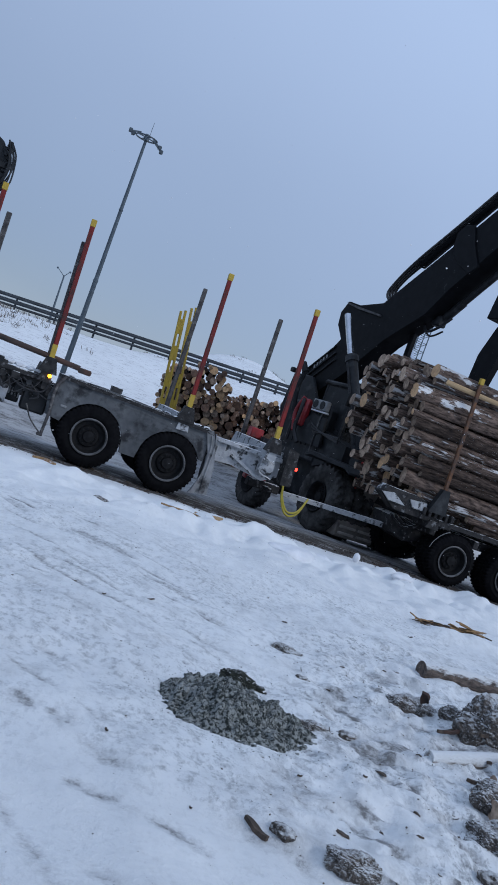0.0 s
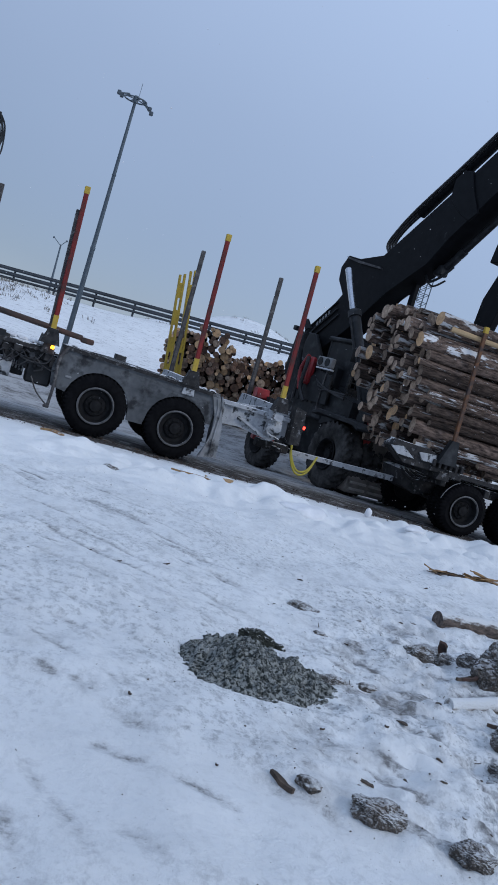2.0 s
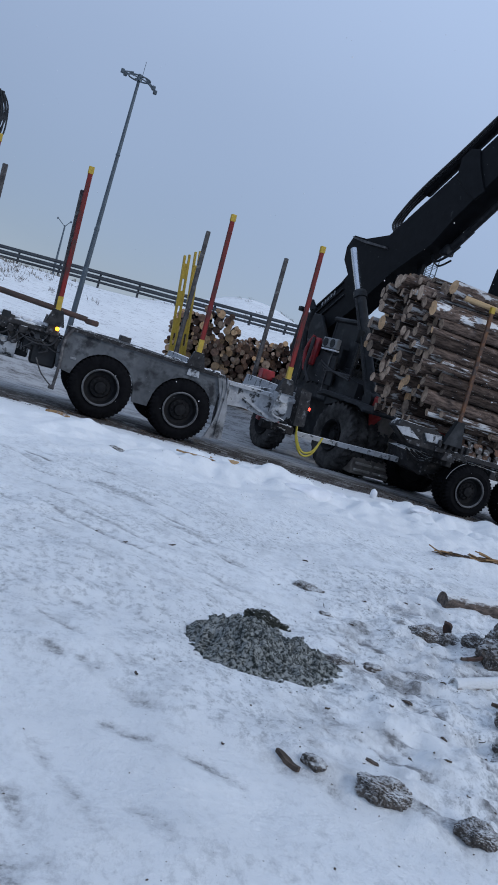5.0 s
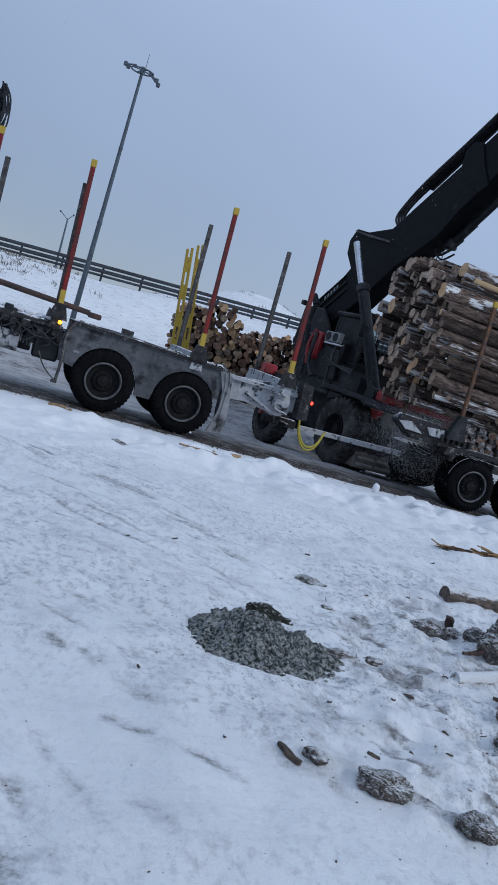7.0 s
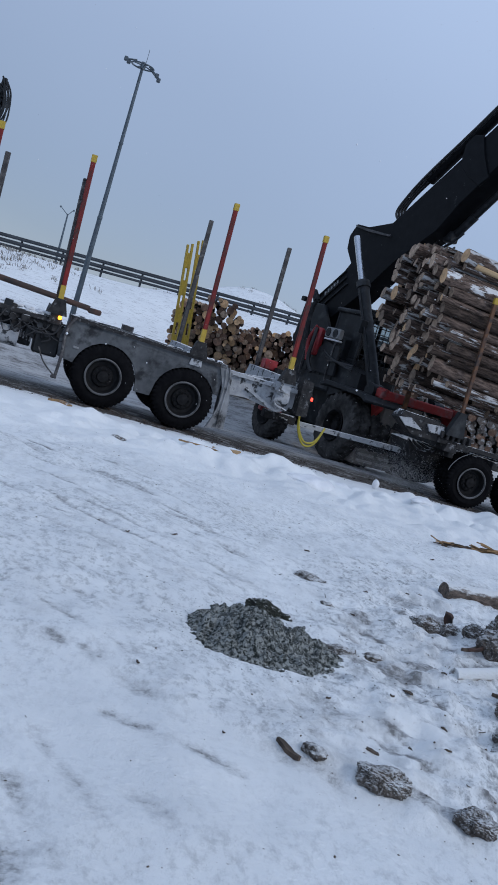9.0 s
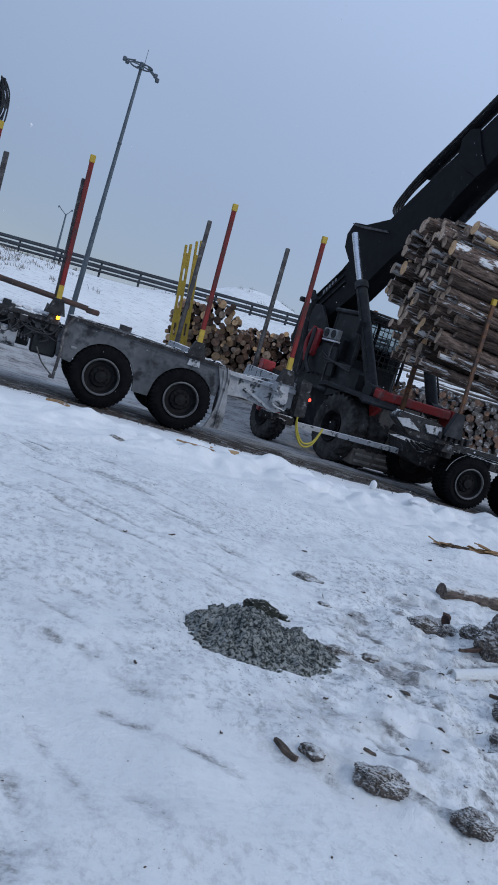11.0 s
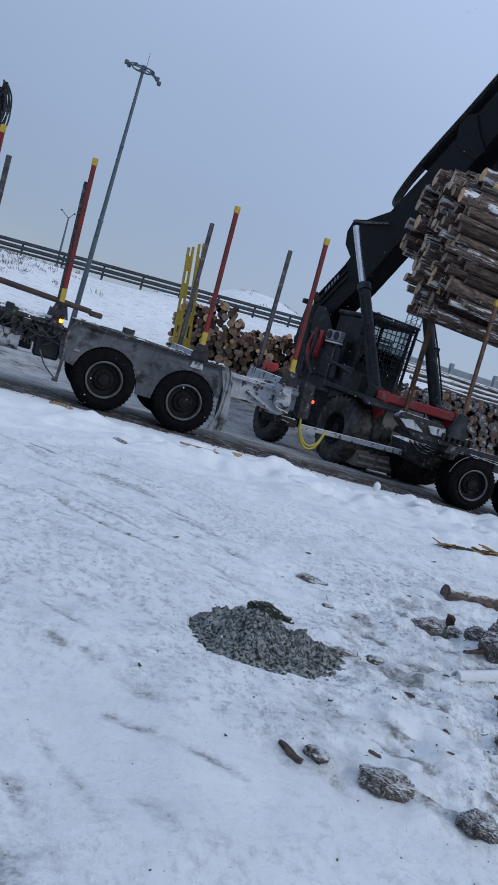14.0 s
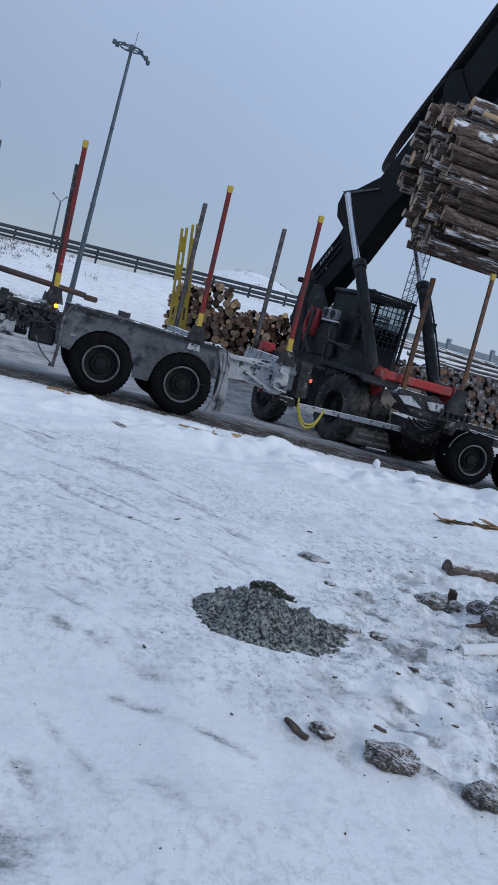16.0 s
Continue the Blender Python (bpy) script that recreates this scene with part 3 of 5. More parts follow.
def build_lorry():
    t = thing("log_lorry", "dirty grey log lorry, empty, with tall red stakes", "lorry", ROAD)
    tyre, rim = tyre_mesh(.53, .30, .30), rim_mesh(.30, .30, .10)
    for x in (0.0, 1.395):
        put_wheel(t, tyre, rim, pose(x, .15, .53))
        put_wheel(t, tyre, rim, pose(x, 2.35, .53, 0, 0, 180))
        put_wheel(t, tyre, rim, pose(x, .49, .53))
    # side panel that arches over the two wheels
    bm = bmesh.new()
    out = [(-.74, 1.36), (-.84, .98), (-.80, .66), (-.54, .62)]
    out += [(.545 * math.cos(radians(a)), .53 + .545 * math.sin(radians(a))) for a in range(165, 10, -14)]
    out += [(.56, .44), (.83, .44)]
    out += [(1.395 + .545 * math.cos(radians(a)), .53 + .545 * math.sin(radians(a))) for a in range(165, 18, -14)]
    out += [(1.97, .75), (1.97, 1.30), (1.2, 1.33), (0, 1.38)]
    prism(bm, out, .05, .12)
    part("fender", bm, FENDER, t, "mud-splashed grey plastic fender", False)
    bm = bmesh.new()   # its deck
    prism(bm, [(-.74, 1.36), (2.0, 1.30), (2.0, 1.24), (-.74, 1.30)], .0, .6)
    part("fender_deck", bm, FRAME, t, "grimy fender deck with patches of snow")
    rnd = random.Random(44)
    for k in range(22):   # crusts of snow and dirt along its edge
        x = -.66 + .12 * k + rnd.uniform(-.04, .04)
        bm = bmesh.new()
        bmesh.ops.create_icosphere(bm, subdivisions=2, radius=1)
        e = (rnd.uniform(.03, .10), rnd.uniform(.04, .12), rnd.uniform(.012, .035))
        for v in bm.verts:
            v.co *= 1 + .5 * noise.noise(v.co * 1.7 + Vector((k * 3.0, 0, 0)))
            v.co = Vector((v.co.x * e[0], v.co.y * e[1], v.co.z * e[2]))
        part("crust", bm, rnd.choice((ICE, FRAME, FROSTY)), t, "crust of snow and dirt", m=pose(x, .06 + rnd.uniform(0, .35), 1.365 - .022 * (x + .74)))
    bm = bmesh.new()
    box(bm, -.60, -.50, .03, .05, .85, .89, .008)
    part("side_marker", bm, WHITE, t, "small pale side marker")
    for x0, x1, z in ((.35, .95, 1.23), (1.0, 1.75, 1.17)):   # folds pressed into the panel
        bm = bmesh.new()
        prism(bm, [(x0, z), (x1, z - .03), (x1, z - .05), (x0, z - .02)], .04, .06)
        part("panel_fold", bm, FENDER, t)
    bm = bmesh.new()
    prism(bm, [(1.86, 1.28), (1.98, 1.31), (2.09, 1.09), (2.19, .71), (2.23, .23), (1.90, .17), (2.03, .53), (2.0, .92)], .0, .04)
    prism(bm, [(2.06, 1.27), (2.14, 1.08), (2.14, .62), (2.17, .25), (2.14, .25), (2.11, .62), (2.11, 1.06)], .04, .6)
    tube(bm, [(2.03, -.01, 1.28), (2.08, -.01, 1.08), (2.08, -.01, .62), (2.09, -.01, .24)], .014)
    tube(bm, [(1.97, -.01, 1.22), (2.02, -.01, 1.0), (2.02, -.01, .6), (1.94, -.01, .22)], .012)
    part("mudflap", bm, FLAP, t, "curved pale grey rubber mudflap")
    bm = bmesh.new()
    for y in (.75, 1.65):
        box(bm, -6, 3.6, y, y + .09, .82, 1.12)
    for x in (-4, -2, -.9, .7, 2.4, 3.5):
        box(bm, x, x + .12, .78, 1.7, .86, 1.08)
    part("chassis_frame", bm, FRAME, t)
    for x in (0, 1.395):
        bm = bmesh.new()
        rod(bm, (x, .3, .53), (x, 2.2, .53), .085)
        rod(bm, (x, 1.0, .53), (x, 1.5, .53), .2, .2)
        part("axle", bm, FRAME, t)
    # bunks across the frame, each with two stakes
    for x in (-.98, 1.44, 3.10):
        bm = bmesh.new()
        prism(bm, [(x - .11, 1.14), (x + .11, 1.14), (x + .07, 1.40), (x - .07, 1.40)], .02, 2.48)
        part("bunk", bm, FRAME if x < 0 else FROSTY, t, "steel bunk crusted with snow")
        stake(t, x, .05, 1.36, 3.91 if x > 0 else 3.87, [RED, YELLOW], -2.2)
        if x > 0:
            stake(t, x + .07, 2.45, 1.36, 3.82, [GREYPOLE, YELLOW], -1.3, False, .042)
        bm = bmesh.new()
        prism(bm, [(x - .16, 1.30), (x + .16, 1.30), (x + .08, 1.56), (x - .08, 1.56)], -.02, .12)
        part("stake_socket", bm, FRAME, t)
    stake(t, -1.015, .16, 1.36, 3.50, [GREYPOLE, YELLOW], -2.6, False)
    # the crane's parked jib end and the next pair of stakes, ahead
    stake(t, -2.44, .05, 1.36, 3.88, [RED, YELLOW], -2.0)
    stake(t, -2.39, 2.45, 1.36, 3.77, [GREYPOLE, YELLOW], -1.3, False, .05)
    # side rail and fittings before the wheels
    bm = bmesh.new()
    box(bm, -6, -.95, .14, .30, 1.06, 1.22)
    box(bm, -6, -.88, .08, .14, 1.14, 1.22)
    part("side_rail", bm, FRAME, t, "dirty steel side rail")
    rnd = random.Random(2)
    for k in range(26):
        x = -2.15 + .05 * k
        bm = bmesh.new()
        s = rnd.uniform(.025, .08)
        z = 1.0 + rnd.uniform(-.16, .16)
        if k % 3 == 2:
            rod(bm, (x, .05, z), (x, .3, z), s * .8, seg=14)
        else:
            box(bm, x - s, x + s, .05 + rnd.uniform(0, .1), .35, z - rnd.uniform(.04, .12), z + rnd.uniform(.03, .14), .012)
        part("fitting", bm, rnd.choice((BLACK, FRAME, FRAME)), t, m=pose(0, 0, 0, 0, rnd.uniform(-3, 3), 0))
    for k in range(8):
        bm = bmesh.new()
        x, z = -2.1 + .15 * k, 1.05 + rnd.uniform(-.1, .1)
        tube(bm, [(x, .06, z), (x + .1, .02, z - rnd.uniform(.05, .2)), (x + .25, .03, z - rnd.uniform(0, .1)), (x + .34, .08, z + .08)], rnd.uniform(.008, .016), 6)
        part("hose", bm, HOSE, t)
    for k in range(6):
        bm = bmesh.new()
        x = -1.95 + .18 * k
        bmesh.ops.create_icosphere(bm, subdivisions=2, radius=1)
        for v in bm.verts:
            v.co *= 1 + .4 * noise.noise(v.co * 1.5 + Vector((k * 2.0, 0, 0)))
            v.co = Vector((x + .10 * v.co.x, .22 + .12 * v.co.y, 1.27 + .035 * v.co.z))
        part("snow_cap", bm, ICE, t, "snow lying on the rail")
    bm = bmesh.new()
    box(bm, -6, -1.25, .5, .62, .64, 1.06, .02)
    box(bm, -1.22, -.80, .16, .6, .60, 1.12, .03)
    part("side_box", bm, BLACK, t)
    for k in range(9):
        bm = bmesh.new()
        x = -1.45 + .055 * k
        box(bm, x, x + .03, .42, .46, .76 - .012 * k, .88 - .012 * k, .004, 0, None)
        part("grating_bar", bm, FROSTY, t)
    bm = bmesh.new()
    tube(bm, [(-1.3, .1, 1.1), (-1.1, .06, 1.0), (-.98, .06, .88), (-1.1, .08, .8)], .018)
    tube(bm, [(-1.5, .1, 1.05), (-1.25, .04, .95), (-.95, .05, .98), (-.86, .05, 1.2)], .016)
    part("cable", bm, HOSE, t, "drooping black cables")
    bm = bmesh.new()
    rod(bm, (-2.2, .3, .75), (-1.46, .3, .75), .16, seg=18)
    part("air_tank", bm, FROSTY, t, "frosted cylindrical air tank")
    bm = bmesh.new()
    tube(bm, [(-.66, .02, 1.35), (-.76, .0, 1.1), (-.74, -.01, .7), (-.75, 0, .32)], .026)
    tube(bm, [(-1.12, .05, .72), (-.98, .03, .5), (-.78, 0, .34)], .012)
    box(bm, -.82, -.72, -.03, .04, .29, .34, .01)
    part("guard_tube", bm, GREYPOLE, t)
    bm = bmesh.new()
    rod(bm, (-3.2, .12, 1.66), (-.50, .10, 1.54), .05, .045, 10)
    box(bm, -.52, -.30, .04, .16, 1.47, 1.56, .02)
    part("ratchet_bar", bm, BROWN_BAR, t, "rusty brown tie-down bar lying along the deck")
    bm = bmesh.new()
    box(bm, -.95, -.89, -.02, .03, 1.23, 1.29, .015)
    part("marker_lamp", bm, AMBER, t, "glowing amber marker lamp")
    bm = bmesh.new()
    box(bm, .10, .28, .04, .3, 1.37, 1.46, .01)
    part("deck_box", bm, FRAME, t)
    # tail of the chassis, white with frost
    bm = bmesh.new()
    prism(bm, [(2.05, 1.20), (3.45, 1.36), (3.50, .92), (3.2, .74), (2.55, .84), (2.1, .80)], .38, .46)
    box(bm, 2.1, 3.5, .30, .40, 1.16, 1.24)
    prism(bm, [(2.5, 1.0), (2.62, 1.0), (3.1, .80), (3.0, .78)], .30, .38)
    rod(bm, (3.02, .30, 1.02), (3.28, .30, 1.0), .13, seg=16)
    tube(bm, [(3.0, .25, 1.2), (3.15, .22, 1.05), (3.05, .22, .9), (3.3, .22, .82)], .02)
    part("tail_frame", bm, FROSTY, t, "chassis tail white with frozen spray")
    bm = bmesh.new()
    prism(bm, [(3.42, 1.48), (3.62, 1.44), (3.66, .82), (3.46, .80)], .1, 2.4)
    part("rear_beam", bm, FRAME, t)
    bm = bmesh.new()
    box(bm, 3.62, 3.68, .16, .42, 1.06, 1.24, .015)
    part("tail_lamp_housing", bm, BLACK, t)
    bm = bmesh.new()
    box(bm, 3.66, 3.70, .14, .20, 1.12, 1.18, .01)
    part("tail_lamp", bm, REDLAMP, t, "glowing red tail lamp")
    bm = bmesh.new()
    box(bm, 3.2, 3.85, 1.1, 1.32, .54, .70, .02)
    box(bm, 3.5, 3.6, .7, 1.75, .56, .64, .02)
    part("coupling", bm, FRAME, t)
    bm = bmesh.new()
    box(bm, 3.35, 3.8, 1.9, 2.1, .60, .69, .02)
    part("rear_bracket", bm, BRIGHT_RED, t, "dirty red bracket")
    bm = bmesh.new()
    box(bm, 3.2, 3.46, 2.0, 2.3, 1.40, 1.60, .02)
    part("toolbox", bm, BRIGHT_RED, t, "red toolbox on the frame")
    bm = bmesh.new()
    for k in range(2):
        tube(bm, [(3.80, .9, .95), (3.84, .85, .6 - .05 * k), (4.02, .82, .33 - .06 * k), (4.24, .85, .38 - .05 * k), (4.42, 1.0, .66)], .02)
    part("air_hose", bm, YELLOW_HOSE, t, "yellow looping air hoses")
    bm = bmesh.new()
    prism(bm, [(-3.0, 3.7), (-2.66, 3.66), (-2.58, 3.84), (-2.64, 4.25), (-2.76, 4.5), (-2.95, 4.6)], .25, .55, bevel=.02)
    rnd = random.Random(9)
    for k in range(16):
        z = 3.70 + .05 * k
        x = -2.62 - .12 * max(z - 4.2, 0) + rnd.uniform(-.05, .07)
        box(bm, x - rnd.uniform(.06, .16), x, .18 + rnd.uniform(0, .1), .5, z, z + rnd.uniform(.03, .10), .010)
    for k in range(6):
        x = -2.60 + rnd.uniform(-.05, .06)
        tube(bm, [(x - .08, .2, 4.40 + .03 * k), (x + .02, .16, 4.30), (x + .05, .15, 4.0 + rnd.uniform(-.1, .1)), (x - .05, .2, 3.76)], .014, 6)
    part("crane_tip", bm, BLACK, t, "dark folded crane head with hoses")
    bm = bmesh.new()
    rod(bm, (-2.9, .4, 1.1), (-2.9, .4, 3.7), .12)
    part("crane_post", bm, BLACK, t)
    return t


build_lorry()


# ---- the log trailer ----
def build_trailer():
    t = thing("log_trailer", "dark dirty log trailer with rusty stakes", "trailer", ROAD)
    tyre, rim = tyre_mesh(.50, .30, .29), rim_mesh(.29, .30, .12)
    for x in (7.2, 8.5):
        put_wheel(t, tyre, rim, pose(x, .15, .50))
        put_wheel(t, tyre, rim, pose(x, .49, .50))
        put_wheel(t, tyre, rim, pose(x, 2.35, .50, 0, 0, 180))
        bm = bmesh.new()
        rod(bm, (x, .3, .5), (x, 2.2, .5), .08)
        part("axle", bm, FRAME, t)
    put_wheel(t, tyre, rim, pose(7.0, 2.25, .50, 0, 0, 180))
    bm = bmesh.new()
    for y in (.75, 1.65):
        box(bm, 6.5, 12.5, y, y + .1, .80, .98)
    box(bm, 6.3, 12.5, .12, .2, 1.06, 1.16)
    for x in (6.62, 7.6, 8.8):
        box(bm, x, x + .12, .15, 2.4, .84, 1.0)
    part("chassis_frame", bm, FRAME, t)
    bm = bmesh.new()
    prism(bm, [(6.1, .90), (6.3, .94), (7.0, .92), (7.0, .66), (6.5, .50), (6.2, .60)], .8, 1.7)
    for k in range(4):
        tube(bm, [(6.0 + .1 * k, .7, .95), (6.3 + .1 * k, .6, .78 + .05 * k), (6.7, .65, .92 + .04 * k)], .02)
    part("turntable", bm, FRAME, t)
    bm = bmesh.new()
    prism(bm, [(3.95, .64), (6.15, .70), (6.15, .60), (3.95, .56)], 1.14, 1.28)
    part("drawbar", bm, FROSTY, t, "icy steel drawbar")
    for x in (6.58, 9.6):
        bm = bmesh.new()
        prism(bm, [(x - .14, .95), (x + .14, .95), (x + .09, 1.10), (x - .09, 1.10)], .05, 2.45)
        part("bunk", bm, FRAME, t)
        bm = bmesh.new()
        prism(bm, [(x - .22, 1.25), (x + .16, 1.25), (x + .08, 1.72), (x - .06, 1.72)], .0, .14)
        part("stake_socket", bm, BLACK, t)
        stake(t, x, .06, 1.5, 3.9, [RUSTY, YELLOW], -2.0, True, .038, foot=False)
        stake(t, x, 2.45, 1.4, 3.8, [RUSTY, YELLOW], -1.5, False, .05)
    bm = bmesh.new()
    prism(bm, [(5.40, 1.30), (5.50, 1.46), (6.16, 1.44), (6.42, 1.39), (6.45, 1.06), (5.75, 1.06)], .16, .5, bevel=.01)
    part("headboard_foot", bm, FRAME, t, "dark front crossmember")
    for out in ([(5.40, 1.32), (5.65, 1.36), (5.92, 1.19), (5.56, 1.20)], [(5.99, 1.34), (6.34, 1.37), (6.39, 1.21), (6.09, 1.20)]):
        bm = bmesh.new()
        prism(bm, out, .11, .15)
        part("bent_plate", bm, FROSTY, t, "bent frosted plate")
    bm = bmesh.new()
    tube(bm, [(7.2 + .56 * math.cos(radians(a)), .03, .5 + .56 * math.sin(radians(a))) for a in range(115, 180, 13)], .006)
    part("guard_wire", bm, WHITE, t)
    bm = bmesh.new()
    box(bm, 6.7, 7.0, .1, .4, 1.02, 1.16)
    for k in range(6):
        box(bm, 6.3 + .12 * k, 6.36 + .12 * k, .05, .3, 1.16, 1.3, .01, 0, None)
    part("frame_fittings", bm, FRAME, t)
    return t


build_trailer()


# ---- the load of logs in the loader's grip ----
def build_load():
    t = thing("log_bundle", "bundle of snow-dusted pine logs held by the loader", "logs", ROAD)
    rnd = random.Random(4)
    y0, y1, z0, z1 = .22, 2.45, 1.13, 3.93
    for y, z, q in heap_up(rnd, (.06, .07, .08, .09, .10, .115, .14), y0, y1, z0, lambda y: z1 - .30 * ((y - 1.3) / 1.15) ** 2, 40, 300):
        late = 1.25 if z < 1.42 and y < .75 else 0   # the lowest logs in front lie farther back
        ex = late + 5.74 - .34 * (y / 2.4) + rnd.uniform(-.28, .24) - .14 * (z - 2.4) + .28 * smooth(2.3, 1.2, z)
        put_log(t, rnd.choice(LOGS + LOGS + LOGS_FRESH), q * rnd.uniform(.94, 1.08), Matrix.Translation((ex, y, z)) @ pose(0, 0, 0, rnd.uniform(0, 360), rnd.uniform(-1.3, 1.3), rnd.uniform(-1.2, 1.2)))
    put_log(t, LOG_PALE, .06, pose(5.86, .17, 3.62, 0, .6, 0))
    put_log(t, LOGS_FRESH[1], .135, pose(5.62, .24, 3.74, 30, .2, .4))
    put_log(t, LOGS_FRESH[0], .14, pose(5.40, .34, 3.28, 70, .2, -.4))
    return t


log_bundle = build_load()
# seconds, then how far the load has gone along, across and up
LIFT = ((0, 0, 0, 0), (2, 0, 0, 0.06), (3, 0, 0, 0.12), (4, 0.03, 0, 0.2), (5.2, 0.08, 0, 0.32), (6.5, 0.12, 0, 0.46), (7, 0.11, 0, 0.54), (7.5, 0.07, 0, 0.57), (8, 0.06, 0, 0.62), (9, 0.06, 0, 0.73), (10.2, 0.08, 0, 1.05), (11.5, 0.08, 0, 1.43), (12, 0.08, 0, 1.6), (12.5, 0.09, 0, 1.75), (13, 0.08, 0.1, 1.93), (13.5, 0.07, 0.25, 2.12), (14, 0.06, 0.38, 2.31), (14.5, 0.06, 0.5, 2.48), (15, 0.06, 0.67, 2.7), (15.5, 0.06, 0.88, 2.96), (16, 0.07, 1.08, 3.22))


# ---- the log loader ----
LOADER = ROAD @ pose(6.779, 3.391, -.12, 0, 0, -78.0)   # x ahead, y to its left, z up
PIVOT = (-5.1, 2.8)
FOOT = (.33, 1.72)      # foot of the lift cylinders


def build_loader():
    t = thing("log_loader", "black wheeled log loader with a red front frame", "loader", LOADER)
    tyre, rim = tyre_mesh(.76, .50, .34, 26, .05, 1.4), rim_mesh(.34, .50, .14)
    tyre.materials[0], rim.materials[1] = DUSTY_RUBBER, RIM
    for s in (-1, 1):
        for y in (1.17, .62):
            put_wheel(t, tyre, rim, pose(.0, s * y, .76, 0, 0, 0 if s < 0 else 180))
    rear_tyre, rear_rim = tyre_mesh(.66, .44, .32, 26, .05, 1.4), rim_mesh(.32, .44, .12)
    rear_tyre.materials[0], rear_rim.materials[1] = DUSTY_RUBBER, RIM
    for s in (-1, 1):
        put_wheel(t, rear_tyre, rear_rim, pose(-3.3, s * 1.06, .41, 0, 0, 0 if s < 0 else 180))
    for x, z in ((0, .7), (-3.3, .41)):
        bm = bmesh.new()
        rod(bm, (x, -1.05, z), (x, 1.05, z), .13)
        part("axle", bm, BLACK, t)
    bm = bmesh.new()
    prism(bm, [(.5, .8), (.5, 1.62), (-1, 1.75), (-3.6, 1.9), (-3.8, .5), (-2.4, .5), (-1, .6)], -.5, .5, bevel=.03)
    part("chassis", bm, BLACK, t)
    bm = bmesh.new()
    box(bm, -3.15, -1.35, -.93, .93, 1.35, 2.72, .06)
    for k in range(6):
        box(bm, -2.9 + .22 * k, -2.76 + .22 * k, -.95, -.92, 1.7, 2.3, .006)
    part("engine_housing", bm, BLACK, t)
    bm = bmesh.new()
    prism(bm, [(-.95, 1.50), (-.7, 1.58), (.7, 1.55), (.9, 1.45), (.92, 1.5), (.72, 1.62), (-.72, 1.66), (-.98, 1.56)], -1.45, -.42, bevel=.01)
    part("front_fender", bm, BLACK, t)
    bm = bmesh.new()
    prism(bm, [(-1.4, 1.3), (-.3, 1.65), (-.3, 2.0), (-1.4, 2.2)], -.9, -.5)
    part("side_tank", bm, BLACK, t)
    # red cross frame in front
    bm = bmesh.new()
    box(bm, .45, .72, -.94, 1.10, 1.62, 1.82, .03)
    prism(bm, [(.0, 1.86), (.72, 1.84), (.72, 1.4), (.5, 1.2), (.35, 1.5)], -.88, -.78)
    prism(bm, [(.0, 1.86), (.72, 1.84), (.72, 1.4), (.5, 1.2), (.35, 1.5)], 1.14, 1.24)
    part("front_frame", bm, FADED_RED, t, "faded red front cross frame")
    bm = bmesh.new()
    prism(bm, [(.42, 1.6), (.66, 1.6), (.66, .7), (.5, .7)], -.70, .30)
    part("front_plate", bm, MUD, t, "mud-brown front plate")
    bm = bmesh.new()
    box(bm, .35, .70, -1.15, -.08, .13, .50, .03)
    part("front_step", bm, MUD, t, "muddy steel step box")
    for k in range(2):
        for j in (0, 1):
            bm = bmesh.new()
            box(bm, .68, .74, -1.06 + .50 * j, -.64 + .50 * j, .20 + .14 * k, .255 + .14 * k, .01)
            part("tread", bm, MUD_LIGHT, t)
    # caged cab
    bm = bmesh.new()
    box(bm, -2.3, -1.0, -.70, .60, 1.7, 2.3, .05)
    part("cab", bm, BLACK, t)
    for x in (-2.25, -1.07):
        for y in (-.70, .53):
            bm = bmesh.new()
            box(bm, x, x + .07, y, y + .07, 2.3, 3.3, .01)
            part("cab_post", bm, BLACK, t)
    bm = bmesh.new()
    box(bm, -2.35, -.95, -.74, .64, 3.28, 3.40, .04)
    part("cab_roof", bm, BLACK, t)
    for nm, q in (("windscreen", (-1.04, -1.03, -.62, .52)), ("rear_window", (-2.22, -2.21, -.62, .52)), ("side_window", (-2.18, -1.08, .56, .57))):
        bm = bmesh.new()
        box(bm, *q, 2.31, 3.27, 0)
        ob = part(nm, bm, CAB_GLASS, t, "tinted cab pane", False)
    bm = bmesh.new()
    box(bm, -2.18, -1.08, -.69, -.65, 2.28, 3.28, .01)
    part("side_door", bm, BLACK, t, "dark closed cab door")
    bm = bmesh.new()
    box(bm, -1.95, -1.45, -.28, .22, 2.2, 2.45, .06)
    box(bm, -2.02, -1.9, -.26, .2, 2.4, 3.05, .06)
    part("seat", bm, RUBBER, t)
    bars = [((-.90, -.70 + .128 * k, 2.1), (-.90, -.70 + .128 * k, 3.40)) for k in range(11)]
    bars += [((-.90, -.72, 2.14 + .14 * k), (-.90, .60, 2.14 + .14 * k)) for k in range(10)]
    for p, q in bars:
        bm = bmesh.new()
        rod(bm, p, q, .012, seg=6)
        part("guard_bar", bm, BLACK, t)
    bm = bmesh.new()
    tube(bm, [(-1.3, -.78, 3.44), (-.90, -.78, 3.44), (-.90, .62, 3.44), (-1.3, .62, 3.44)], .03)
    part("guard_frame", bm, BLACK, t, "black welded guard frame")
    for y in (.62, -.78):
        bm = bmesh.new()
        rod(bm, (-.90, y, 3.44), (-.90, y, 2.0), .03)
        part("guard_post", bm, BLACK, t)
    # fan box and red guard on the side
    bm = bmesh.new()
    box(bm, -1.98, -1.38, -1.08, -.94, 2.60, 2.84, .02)
    for x in (-1.83, -1.53):
        rod(bm, (x, -1.07, 2.72), (x, -1.095, 2.72), .10, mat=1, seg=20)
